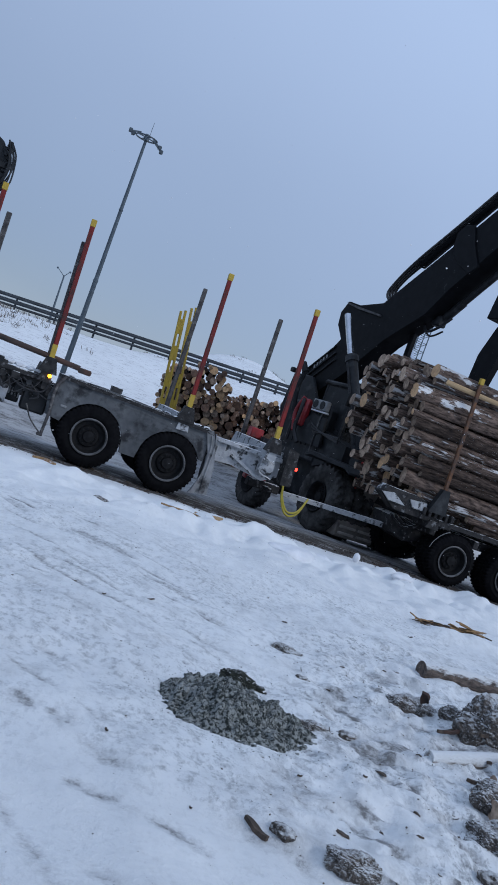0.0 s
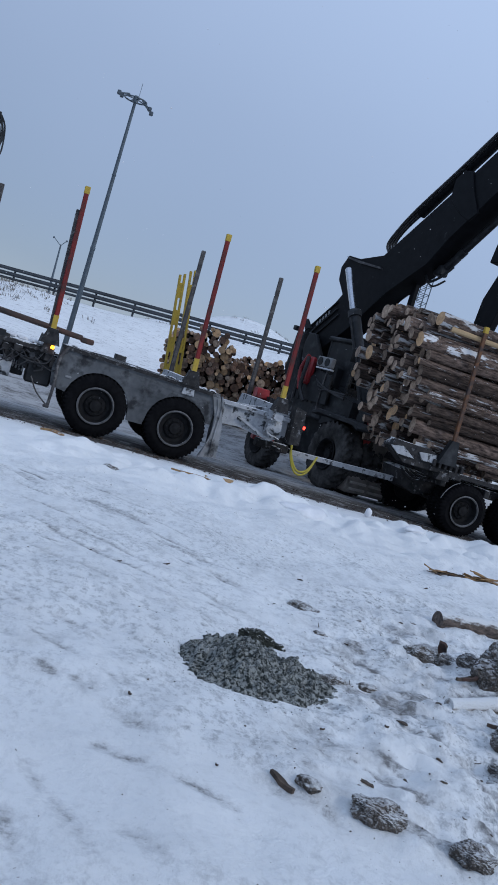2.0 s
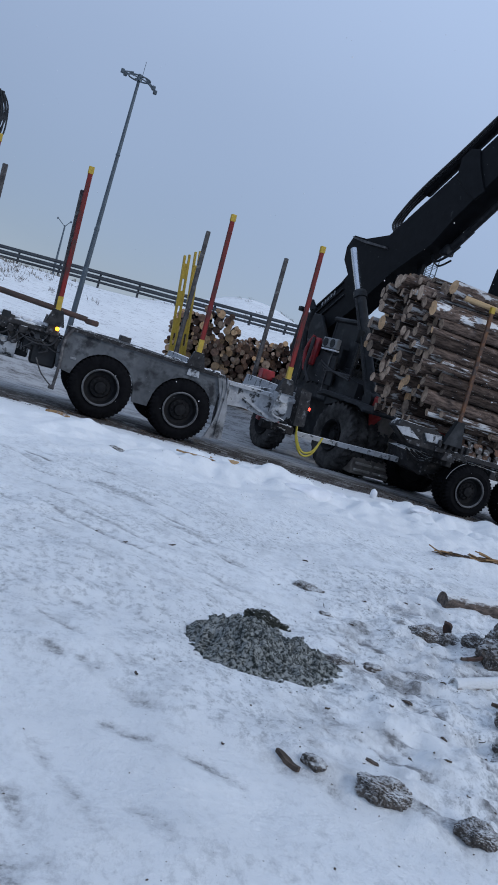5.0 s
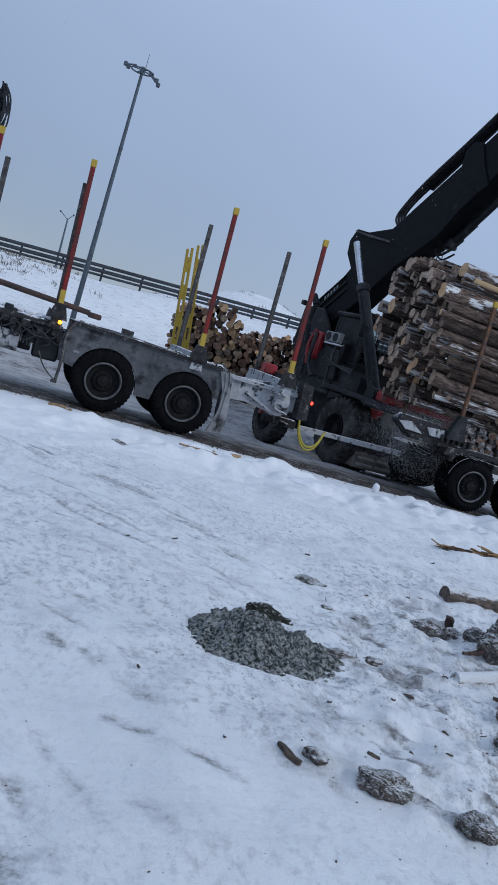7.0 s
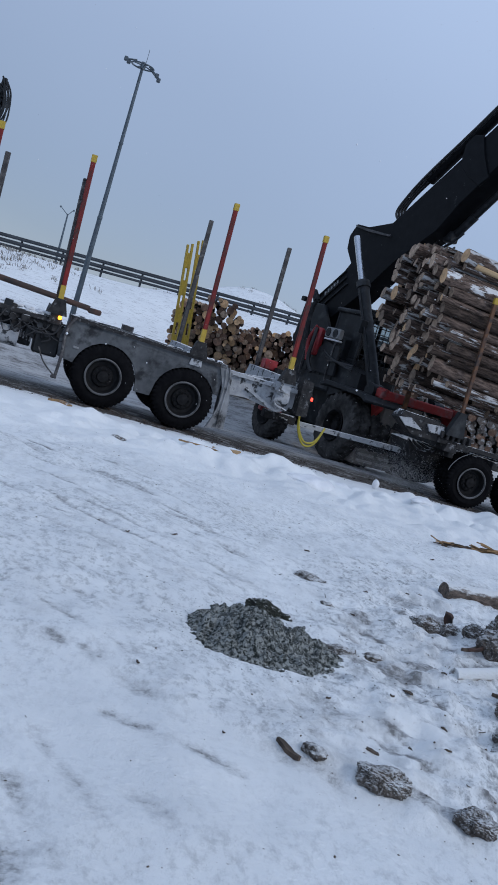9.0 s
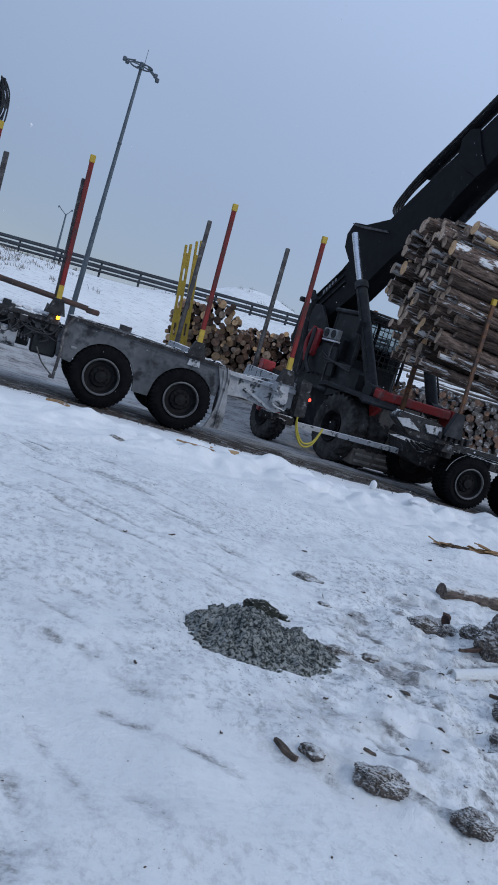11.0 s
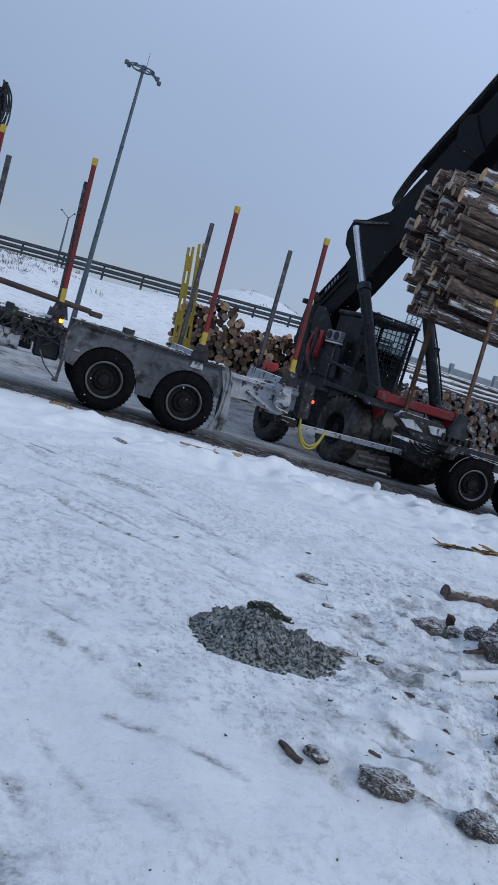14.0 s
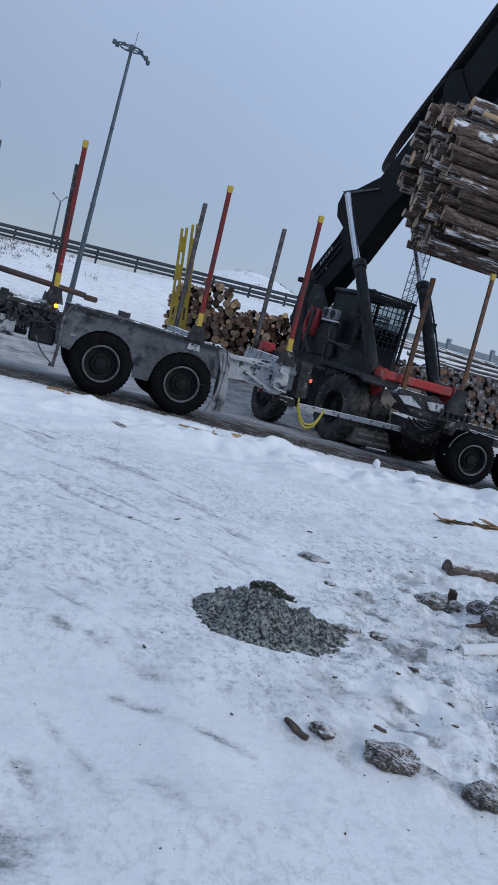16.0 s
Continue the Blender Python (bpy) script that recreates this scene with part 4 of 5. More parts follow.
    part("fan_box", bm, [WHITE, BLACK], t, "pale box with two round fans")
    bm = bmesh.new()
    box(bm, -2.0, -1.36, -1.06, -.94, 2.545, 2.585, .01)
    part("snow_strip", bm, ICE, t, "snow lying under the fan box")
    bm = bmesh.new()
    prism(bm, [(-2.35, 1.75), (-2.3, 2.2), (-1.9, 2.5), (-1.3, 2.45), (-1.2, 1.75)], -1.02, -.95, bevel=.01)
    part("side_panel", bm, BLACK, t, "dusty dark side panel")
    bm = bmesh.new()
    tube(bm, [(-2.26, -1.16, 2.75), (-2.2, -1.2, 2.4), (-2.22, -1.18, 2.0), (-2.0, -1.12, 1.7)], .045)
    part("hose", bm, HOSE, t, "thick black hose before the red guard")
    bm = bmesh.new()
    box(bm, -2.38, -2.14, -1.12, -.94, 2.1, 2.78, .05)
    tube(bm, [(-2.36, -1.1, 2.8), (-2.48, -1.15, 2.4), (-2.3, -1.15, 1.95)], .05)
    part("side_guard", bm, BRIGHT_RED, t, "red upright guard")
    bm = bmesh.new()
    tube(bm, [(-2.85, -1.0, 2.4), (-2.95, -1.05, 3.0), (-2.85, -1.05, 3.45)], .06)
    rod(bm, (-2.85, -1.05, 3.4), (-3.0, -1.1, 3.62), .09, .07)
    part("exhaust", bm, BLACK, t)
    # small fittings: rear lamp, grab rails, hoses
    bm = bmesh.new()
    rod(bm, (-3.05, -.95, 3.0), (-3.25, -1.1, 3.35), .02, seg=6)
    box(bm, -3.36, -3.2, -1.2, -1.05, 3.32, 3.44, .02)
    part("rear_lamp", bm, BLACK, t)
    for x in (-2.7, -1.5):
        bm = bmesh.new()
        tube(bm, [(x, -.96, 1.6), (x, -1.03, 1.65), (x, -1.03, 2.45), (x, -.96, 2.5)], .018)
        part("grab_rail", bm, GREYPOLE, t)
    for k in range(3):
        bm = bmesh.new()
        tube(bm, [(-2.2 + .1 * k, -.7, 2.6), (-1.9 + .1 * k, -1.0, 2.3 - .1 * k), (-1.2, -1.05, 2.1), (-.4, -1.1, 2.0 + .05 * k)], .022)
        part("hose", bm, HOSE, t)
    for s in (-1, 1):
        bm = bmesh.new()
        rod(bm, (-.9, s * .72 - .08, 3.2), (-.5, s * 1.05 - .05, 3.1), .015, seg=6)
        box(bm, -.53, -.47, s * 1.05 - .14, s * 1.05 + .04, 2.85, 3.15, .01)
        part("mirror", bm, BLACK, t)
    bm = bmesh.new()
    rod(bm, (-1.6, -.1, 3.40), (-1.6, -.1, 3.56), .06, .05)
    part("beacon", bm, AMBER_OFF, t, "unlit amber beacon")
    # tower that carries the boom
    bm = bmesh.new()
    for s in (-1, 1):
        prism(bm, [(-3.7, 1.7), (-2.2, 1.7), (-2.5, 2.7), (-3.2, 3.4), (-4.1, 3.4), (-4.2, 2.4)], s * .56 - .06, s * .56 + .06, bevel=.02)
    part("tower", bm, BLACK, t)
    for s in (-1, 1):
        bm = bmesh.new()
        rod(bm, (FOOT[0], s * .88, FOOT[1]), (-1.22, s * .95, 3.93), .14, .13, 18)
        rod(bm, (-1.17, s * .95, 3.86), (-1.27, s * .95, 4.0), .16, .16, 18)
        tube(bm, [(.15, s * 1.05, 2.1), (-.45, s * 1.09, 2.95), (-1.12, s * 1.12, 3.82)], .022)
        rod(bm, (FOOT[0], s * .74, FOOT[1]), (FOOT[0], s * 1.02, FOOT[1]), .17, .17, 18)
        part("lift_cylinder", bm, BLACK, t)
    # boom: a bent box beam with a heel plate
    px, pz = PIVOT

    def at(x, y, z):
        return (x - px, y, z - pz)

    bm = bmesh.new()
    out = [(-4.15, 2.6), (-4.1, 3.5), (-3.1, 4.25), (-2.85, 4.5), (-3.26, 4.86), (-3.32, 5.2), (-3.12, 5.5), (-2.55, 5.40), (-1.62, 5.50), (-.94, 6.05), (.2, 6.93), (3.5, 9.6), (4.05, 9.10), (.55, 5.93), (.05, 5.33), (-1.12, 4.64), (-2.2, 3.68), (-3.9, 2.5)]
    prism(bm, [(x - px, z - pz) for x, z in out], -.40, .12, bevel=.015)
    beam = part("boom", bm, BOOM_BLACK, t, "heavy black bent box boom", False)
    bm = bmesh.new()
    prism(bm, [(x - px, z - pz) for x, z in [(.25, 6.85), (.2, 7.10), (.42, 7.28), (.62, 7.16), (3.6, 9.7), (3.7, 9.45)]], -.36, .08, bevel=.01)
    part("boom_sleeve", bm, BOOM_BLACK, beam)
    for z in (0, 1, 2):   # ribs along the lower arm
        bm = bmesh.new()
        rod(bm, at(-4.0 + .1 * z, -.42, 3.5 - .16 * z), at(-2.95 + .1 * z, -.42, 4.30 - .16 * z), .022, seg=8)
        part("rib", bm, BLACK, beam)
    for k in range(5):   # worn lettering, too faint to read
        bm = bmesh.new()
        x, z = -3.62 + .10 * k, 3.62 + .08 * k
        prism(bm, [(q - px, w - pz) for q, w in ((x, z), (x + .055, z + .045), (x + .02, z + .13), (x - .035, z + .09))], -.412, -.402)
        part("lettering_bar", bm, WHITE, beam, "faded pale lettering")
    bm = bmesh.new()
    prism(bm, [(x - px, z - pz) for x, z in [(-3.1, 5.46), (-2.5, 5.36), (-1.55, 5.22), (-1.5, 5.17), (-2.5, 5.30), (-3.0, 5.40)]], -.46, -.40)
    part("boom_flange", bm, GREYPOLE, beam)
    for k in range(4):
        bm = bmesh.new()
        y = -.34 + .07 * k
        tube(bm, [at(-1.35, y, 5.5), at(-1.70, y, 5.76 + .03 * k), at(-1.50, y, 6.12 + .03 * k), at(-.95, y, 6.66), at(.25, y, 7.6), at(2.2, y, 9.2)], .03)
        part("hose", bm, HOSE, beam, "black hydraulic hose")
    bm = bmesh.new()
    rod(bm, at(-1.05, -.15, 6.60), at(3.35, -.15, 10.17), .13, .13, 16)
    part("boom_pipe", bm, BOOM_BLACK, beam)
    bm = bmesh.new()
    rod(bm, at(.20, .06, 5.42), at(3.7, .06, 8.59), .075, .075, 10)
    rod(bm, at(.20, .06, 5.42), at(.62, .06, 5.80), .095, .095, 12)
    box(bm, *[v for q in ((-.05 - px, .22 - px), (-.1, .14), (5.20 - pz, 5.44 - pz)) for v in q], .03)
    tube(bm, [at(-.25, -.1, 5.2), at(.0, -.15, 5.02), at(.3, -.1, 5.16), at(.5, 0, 5.42)], .03)
    tube(bm, [at(-.3, 0, 5.1), at(.05, -.05, 4.95), at(.35, 0, 5.1)], .022)
    part("extension_cylinder", bm, BLACK, beam)
    bm = bmesh.new()
    box(bm, *[v for q in ((-.68 - px, -.54 - px), (-.05, .08), (4.30 - pz, 5.0 - pz)) for v in q], .02)
    part("link_post", bm, BOOM_BLACK, beam)
    bm = bmesh.new()   # collar where the inner beam slides out
    prism(bm, [(x - px, z - pz) for x, z in [(.22, 6.80), (.20, 7.22), (.40, 7.40), (.69, 7.37), (.92, 6.92), (1.25, 6.45), (1.02, 6.28), (.6, 6.5)]], -.44, -.38, bevel=.01)
    part("boom_collar", bm, BOOM_BLACK, beam, "thick black collar plate")
    # grapple over the load
    bm = bmesh.new()
    prism(bm, [(1.7, 4.05), (1.75, 4.7), (2.0, 5.3), (2.5, 5.9), (3.2, 6.0), (3.3, 5.4), (2.7, 5.3), (2.35, 4.8), (2.2, 4.05)], -.05, .12, bevel=.015)
    prism(bm, [(1.9, 5.4), (2.8, 5.4), (2.7, 7.6), (2.2, 7.6)], -.3, .3, bevel=.02)
    grip = part("grapple", bm, BOOM_BLACK, t, "black curved grapple arm", False)
    return t, beam, grip


log_loader, boom, grapple = build_loader()
rods = []
for s in (-1, 1):
    bm = bmesh.new()
    rod(bm, (0, 0, 0), (0, 0, 2.1), .078, seg=16)
    q = part("piston_rod", bm, CHROME, log_loader, "bright steel piston rod")
    rods.append((q, s))


# ---- the yard and the road beyond ----
def on_road(x, y, z=0.0):
    return ROAD @ Vector((x, y, z))


def ground_at(x, y):
    """Height of the ground above the lorry's level, at a place along and across the road."""
    p = on_road(x, y)
    return gz(p.x, p.y) - p.z


def build_pile(label, x0, x1, y0, top, seed, turn, kinds, count=300, thin=1.0):
    t = thing("log_pile", label, "logs", ROAD, "log piles in the yard")
    rnd = random.Random(seed)
    for row in (0, 1):   # a second tier of ends stands behind the first
        for x, z, r in heap_up(rnd, [thin * v for v in (.055, .07, .08, .09, .10, .12, .14)], x0, x1, ground_at((x0 + x1) / 2, y0 + 2) + .01, lambda q: top(q) - .12 * row, 50, count):
            put_log(t, rnd.choice(kinds), r * 1.06, Matrix.Translation((x + .12 * row, y0 + 4.3 * row + rnd.uniform(-.25, .25), z)) @ pose(0, 0, 0, 0, 0, 90 + turn + rnd.uniform(-1.5, 1.5)) @ pose(0, 0, 0, rnd.uniform(0, 360), 0, 0))
    return t


FRESH = [log_mesh(40 + i, 4.2, mats=[BARK, FRESH_CUT]) for i in range(3)]
BROWN = [log_mesh(50 + i, 4.2, mats=[BARK, DARK_CUT]) for i in range(3)]
WHITE_LOGS = [log_mesh(60 + i, 4.2, mats=[SNOWY_BARK, (GREY_CUT, DARK_CUT, GREY_CUT)[i]]) for i in range(3)]
build_pile("stacked pale-ended round logs in the snowy yard", 3.0, 4.35, 9.0, lambda x: 2.72 - .4 * smooth(3.9, 4.35, x) - .3 * smooth(3.3, 3.0, x), 5, -14, FRESH + LOGS[:1] + BROWN, 300, .8)
build_pile("low heap of brown round logs in the yard", 4.4, 7.4, 9.5, lambda x: 2.2 + .12 * math.sin(2.2 * x) + .25 * smooth(4.8, 6, x), 6, -17, BROWN * 2 + LOGS[:3] + FRESH[:1], 300, .82)
build_pile("snow-covered log pile in the yard", 11.9, 16.6, 14.0, lambda x: 1.95 + .03 * x - .3 * smooth(13.2, 12.4, x), 7, -24, WHITE_LOGS * 5 + BROWN[:1], 300, 1.03)
tier = thing("log_pile", "long snowy poles lying on the pile", "logs", ROAD, "log piles in the yard")
rnd = random.Random(12)
for k in range(34):
    r = rnd.uniform(.045, .09)
    put_log(tier, LOG_SNOWY, r, pose(12.1 + rnd.uniform(0, 4), 14.3 + .13 * k, 2.36 + .022 * k + rnd.uniform(-.05, .07), 0, rnd.uniform(-2, 2), rnd.uniform(-13, 13)))
for k, x in enumerate((10.2, 10.5)):
    y = 7.4 + .42 * k
    put = thing("log", "single snowy log lying behind the trailer", "log", ROAD @ pose(x, y, ground_at(x + 1, y) + .16, 0, 0, 2))
    put_log(put, LOG_SNOWY, .17, Matrix()).name = "trunk"


def build_pile_stake(x0, x1, y, z1):
    """A yellow post of two flat bars with slots between them."""
    t = thing("pile_stake", "yellow slotted steel post beside the log pile", "post", ROAD, "yellow posts")
    g = ground_at(x0, y)
    lean = math.degrees(math.atan2(x1 - x0, z1 - g))
    base = pose(x0, y, g, 0, lean, 0)
    for s in (-1, 1):
        bm = bmesh.new()
        box(bm, s * .06 - .03, s * .06 + .03, -.05, .05, 0, z1 - g - (.0 if s > 0 else .04), .008)
        part("bar", bm, YELLOW, t, m=base)
    for k in range(int((z1 - g - .6) / .72) + 1):
        bm = bmesh.new()
        box(bm, -.035, .035, -.042, .042, .15 + .72 * k, .55 + .72 * k, .005)
        part("web_plate", bm, YELLOW, t, m=base)
    return t


build_pile_stake(2.68, 2.22, 8.55, 3.86)
build_pile_stake(3.02, 2.50, 8.75, 4.06)


def build_guard_rail():
    t = thing("guard_rail", "grey steel road guard rail along the snowy bank", "guard rail", ROAD)

    def top(x):
        return 3.24 + .045 * (x + 2.7)

    for k in range(16):
        x = -12 + 2.0 * k
        bm = bmesh.new()
        box(bm, x - .05, x + .05, 29.9, 30.02, top(x) - 1.25, top(x) + .12, .01)
        part("post", bm, DARK_STEEL, t)
    for dz, w in ((.19, .17), (-.05, .19), (-.30, .12)):
        for k in range(15):
            bm = bmesh.new()
            x = -12 + 2.0 * k
            prism(bm, [(x, top(x) + dz - w), (x + 2, top(x + 2) + dz - w), (x + 2, top(x + 2) + dz), (x, top(x) + dz)], 29.80, 29.88)
            prism(bm, [(x, top(x) + dz - w * .7), (x + 2, top(x + 2) + dz - w * .65), (x + 2, top(x + 2) + dz - w * .35), (x, top(x) + dz - w * .35)], 29.76, 29.80)
            part("beam", bm, DARK_STEEL, t)
    bm = bmesh.new()
    for k in range(4):
        x = -12 + 3.0 * k
        prism(bm, [(x, top(x) - 1.0), (x + 3, top(x + 3) - 1.0), (x + 3, top(x + 3) - .62), (x, top(x) - .62)], 29.6, 29.75)
    part("kerb_wall", bm, CONCRETE, t, "pale concrete kerb under the rail")
    return t


build_guard_rail()


def build_mast():
    t = thing("lamp_mast", "tall grey floodlight mast with a ring of lamps", "lamp mast", ROAD @ pose(.215, 14.67, ground_at(.215, 14.67) - .05))
    k = Matrix.Scale(.72, 4)
    h = (9.15 - ground_at(.215, 14.67) + .05) / .72
    bm = bmesh.new()
    rod(bm, (0, 0, 0), (0, 0, h * .45), .135, .105, 16)
    rod(bm, (0, 0, h * .45), (0, 0, h), .10, .065, 16)
    rod(bm, (0, 0, h * .445), (0, 0, h * .455), .118, .118, 16)
    rod(bm, (0, 0, h * .72), (0, 0, h * .725), .10, .10, 16)
    part("pole", bm, MAST, t, m=k)
    bm = bmesh.new()
    ring = [(.5 * math.cos(2 * math.pi * q / 16), .5 * math.sin(2 * math.pi * q / 16), h - .02) for q in range(17)]
    tube(bm, ring, .035, 6)
    for q in range(4):
        a = math.pi * q / 2 + .4
        rod(bm, (0, 0, h + .02), (.5 * math.cos(a), .5 * math.sin(a), h - .02), .03, seg=6)
    rod(bm, (0, 0, h - .15), (0, 0, h + .15), .14, .1, 10)
    part("lamp_ring", bm, MAST, t, m=k)
    for x, y, dz in ((-.78, -.1, .02), (-.62, .25, .03), (.68, -.2, -.22), (.82, .1, -.30)):
        bm = bmesh.new()
        box(bm, -.085, .085, -.085, .085, -.11, .08, .03)
        rod(bm, (0, 0, -.02), (-.6 * x, -.4 * y, .12 - dz * .6), .035, seg=6)
        part("floodlight", bm, MAST, t, m=k @ Matrix.Translation((x, y, h + dz)))
    bm = bmesh.new()
    rod(bm, (.1, 0, h + .1), (.1, 0, h + .75), .012, seg=6)
    part("lightning_rod", bm, MAST, t, m=k)
    return t


build_mast()


def build_street_lamp():
    g = ground_at(.75, 60)
    t = thing("street_lamp", "distant grey street lamp with two arms", "street lamp", ROAD @ pose(.75, 60, g))
    h = 7.6 - g
    bm = bmesh.new()
    rod(bm, (0, 0, 0), (-.1, 0, h), .11, .06, 10)
    part("pole", bm, MAST, t)
    for s, x in ((-1, -.75), (1, .25)):
        bm = bmesh.new()
        rod(bm, (-.1, 0, h - .1), (x, 0, h + .38), .03, seg=6)
        rod(bm, (x, 0, h + .36), (x - .1 * -s, 0, h + .44), .1, .06, 8)
        part("arm", bm, MAST, t)
    return t


build_street_lamp()


def build_fence():
    t = tagged(new("wall_far"), "grey concrete yard wall with pillars", "wall", kind="structure")
    t.matrix_world = ROAD
    for k in range(11):
        x = 14 + 3.0 * k
        g = ground_at(x, 32)
        bm = bmesh.new()
        box(bm, x + .10, x + 2.90, 31.9, 32.05, g - .2, 4.05 + .03 * (x - 20), .02)
        for j in range(3):
            box(bm, x + .3 + .85 * j, x + 1.0 + .85 * j, 31.87, 31.92, g + .4, 3.7 + .03 * (x - 20), .02)
        part("panel", bm, CONCRETE, t)
        bm = bmesh.new()
        box(bm, x - .10, x + .10, 31.8, 32.15, g - .2, 4.3 + .03 * (x - 20), .03)
        part("pillar", bm, CONCRETE, t)
    return t


build_fence()


def build_crane_mast():
    g = ground_at(51, 100)
    t = thing("lattice_mast", "far pale lattice crane mast", "crane", ROAD @ pose(51.3, 100, g))
    h = 31
    for x in (-.8, .8):
        for y in (-.8, .8):
            bm = bmesh.new()
            rod(bm, (x, y, 0), (x, y, h), .08, seg=6)
            part("leg", bm, MAST, t)
    bm = bmesh.new()
    for k in range(26):
        z = 1.2 * k
        for y in (-.8, .8):
            rod(bm, (-.8, y, z), (.8, y, z + 1.2), .05, seg=5)
            rod(bm, (.8, y, z), (-.8, y, z), .05, seg=5)
    tagged(part("bracing", bm, MAST, t), kind="stuff")
    return t


build_crane_mast()


# ---- on the snow before the camera ----
def lump(name, label, category, x, y, rx, ry, rz, seed, mats, rough=.45, sink=.35, turn=0.0, group="", sub=3, fine=.12):
    bm = bmesh.new()
    bmesh.ops.create_icosphere(bm, subdivisions=sub, radius=1)
    for v in bm.verts:
        d = v.co.normalized()
        k = 1 + rough * noise.noise(d * 1.6 + Vector((seed, 0, 0))) + fine * 2 * abs(noise.noise(d * 4.5 + Vector((0, seed, 0)))) + fine * noise.noise(d * 9 + Vector((0, 0, seed))) + fine * .7 * noise.noise(d * 21 + Vector((seed, 0, seed))) + fine * .5 * noise.noise(d * 43)
        v.co = Vector((d.x * rx * k, d.y * ry * k, d.z * rz * k))
    ob = part(name, bm, mats, None, label, m=pose(x, y, gz(x, y) + rz * (1 - 2 * sink), 0, 0, turn))
    return tagged(ob, category=category, group=group)


def build_heap():
    rnd = random.Random(3)
    cx, cy = .40, 4.80

    def height(u, v):
        w = 1 - (u / .50) ** 2 - (v / .46) ** 2 + .26 * noise.noise((u * 4, v * 4, 2)) + .20 * noise.noise((u * 13, v * 13, 5)) + .14 * noise.noise((u * 31, v * 31, 6))
        return .15 * max(w, 0) ** 1.15

    verts, faces = [], []
    n = 150
    for j in range(n + 1):
        for i in range(n + 1):
            u, v = -.7 + 1.4 * i / n, -.6 + 1.2 * j / n
            x, y = cx + u * .95 + .12 * v, cy + v - .10 * u
            h = height(u, v)
            pit = max(noise.noise((u * 30, v * 30, 0)) - .05, 0) * .028 + .005 * noise.noise((u * 70, v * 70, 3))
            verts.append((x, y, gz(x, y) - .016 + h - pit * smooth(.0, .04, h)))
    for j in range(n):
        for i in range(n):
            a = j * (n + 1) + i
            faces.append((a, a + 1, a + n + 2, a + n + 1))
    me = bpy.data.meshes.new("gravel_mound")
    me.from_pydata(verts, [], faces)
    me.materials.append(GRIT)
    me.shade_smooth()
    heap = tagged(new("gravel_mound", me), "small heap of grey crushed stone on the snow", "gravel")
    shapes = []
    for s in range(6):
        bm = bmesh.new()
        bmesh.ops.create_icosphere(bm, subdivisions=1, radius=1)
        for v in bm.verts:
            v.co *= 1 + .45 * noise.noise(v.co * 1.3 + Vector((s * 3.1, 0, 0)))
            v.co.z *= .7
        shapes.append(([v.co.copy() for v in bm.verts], [[v.index for v in f.verts] for f in bm.faces]))
        bm.free()
    verts, faces = [], []
    for k in range(2300):
        u, v = rnd.gauss(0, .27), rnd.gauss(0, .24)
        hz = height(u, v)
        x, y = cx + u * .95 + .12 * v, cy + v - .10 * u
        r = rnd.choice((.003, .004, .005, .006, .008, .011))
        if hz < .004:
            r *= .5
            if rnd.random() > .6:
                continue
        vs, fs = rnd.choice(shapes)
        m = Matrix.Translation((x, y, gz(x, y) + hz - .016 * (hz > .004) - .3 * r)) @ pose(0, 0, 0, rnd.uniform(0, 360), rnd.uniform(0, 360), 0)
        b = len(verts)
        verts += [m @ (c * r) for c in vs]
        faces += [[b + i for i in f] for f in fs]
    me = bpy.data.meshes.new("gravel")
    me.from_pydata(verts, [], faces)
    me.materials.append(STONE)
    st = new("gravel", me)
    st.parent = heap
    tagged(st, "loose crushed stones", kind="stuff")


build_heap()
lump("moss_clump", "dark mossy clump behind the gravel heap", "clump", .39, 5.40, .12, .055, .055, 1, MOSS, .2, .28, -8, sub=5, fine=.07)
lump("moss_clump", "small dark mossy clump beside the gravel heap", "clump", .53, 5.42, .05, .04, .03, 2, MOSS)
for x, y, rx, ry, rz, s, turn in ((.93, 3.42, .125, .065, .055, 3, -8), (1.31, 3.31, .085, .06, .05, 4, -20), (2.14, 5.78, .24, .20, .21, 5, 10), (1.90, 5.95, .09, .08, .08, 6, 0), (1.58, 6.02, .12, .08, .06, 7, 0), (1.74, 6.0, .09, .06, .05, 8, 30),
                                  (1.92, 4.75, .16, .12, .10, 9, 0), (1.80, 4.32, .16, .10, .08, 10, 20), (2.1, 4.5, .2, .2, .14, 11, 0), (1.09, 5.08, .07, .045, .03, 12, -10), (.88, 5.02, .09, .05, .03, 13, 0), (.64, 3.50, .06, .035, .03, 14, -30), (.76, 6.64, .12, .06, .035, 19, -20), (.86, 6.02, .05, .03, .02, 20, 0), (-1.59, 10.75, .13, .10, .07, 21, 0), (1.80, 4.56, .10, .08, .09, 22, 30), (1.74, 4.20, .11, .09, .08, 23, 0), (2.0, 4.2, .2, .16, .16, 24, 0), (1.66, 3.86, .07, .05, .04, 25, 0), (1.5, 2.9, .1, .1, .05, 15, 0), (2.3, 5.2, .2, .2, .12, 16, 0), (.62, 2.1, .16, .1, .05, 18, 0)):
    lump("earth_clod", "frozen earth clod dusted with snow", "clod", x, y, rx, ry, rz, s, EARTH, .30, .50, turn, "frozen clods", 6 if rx > .08 else 4, .06)


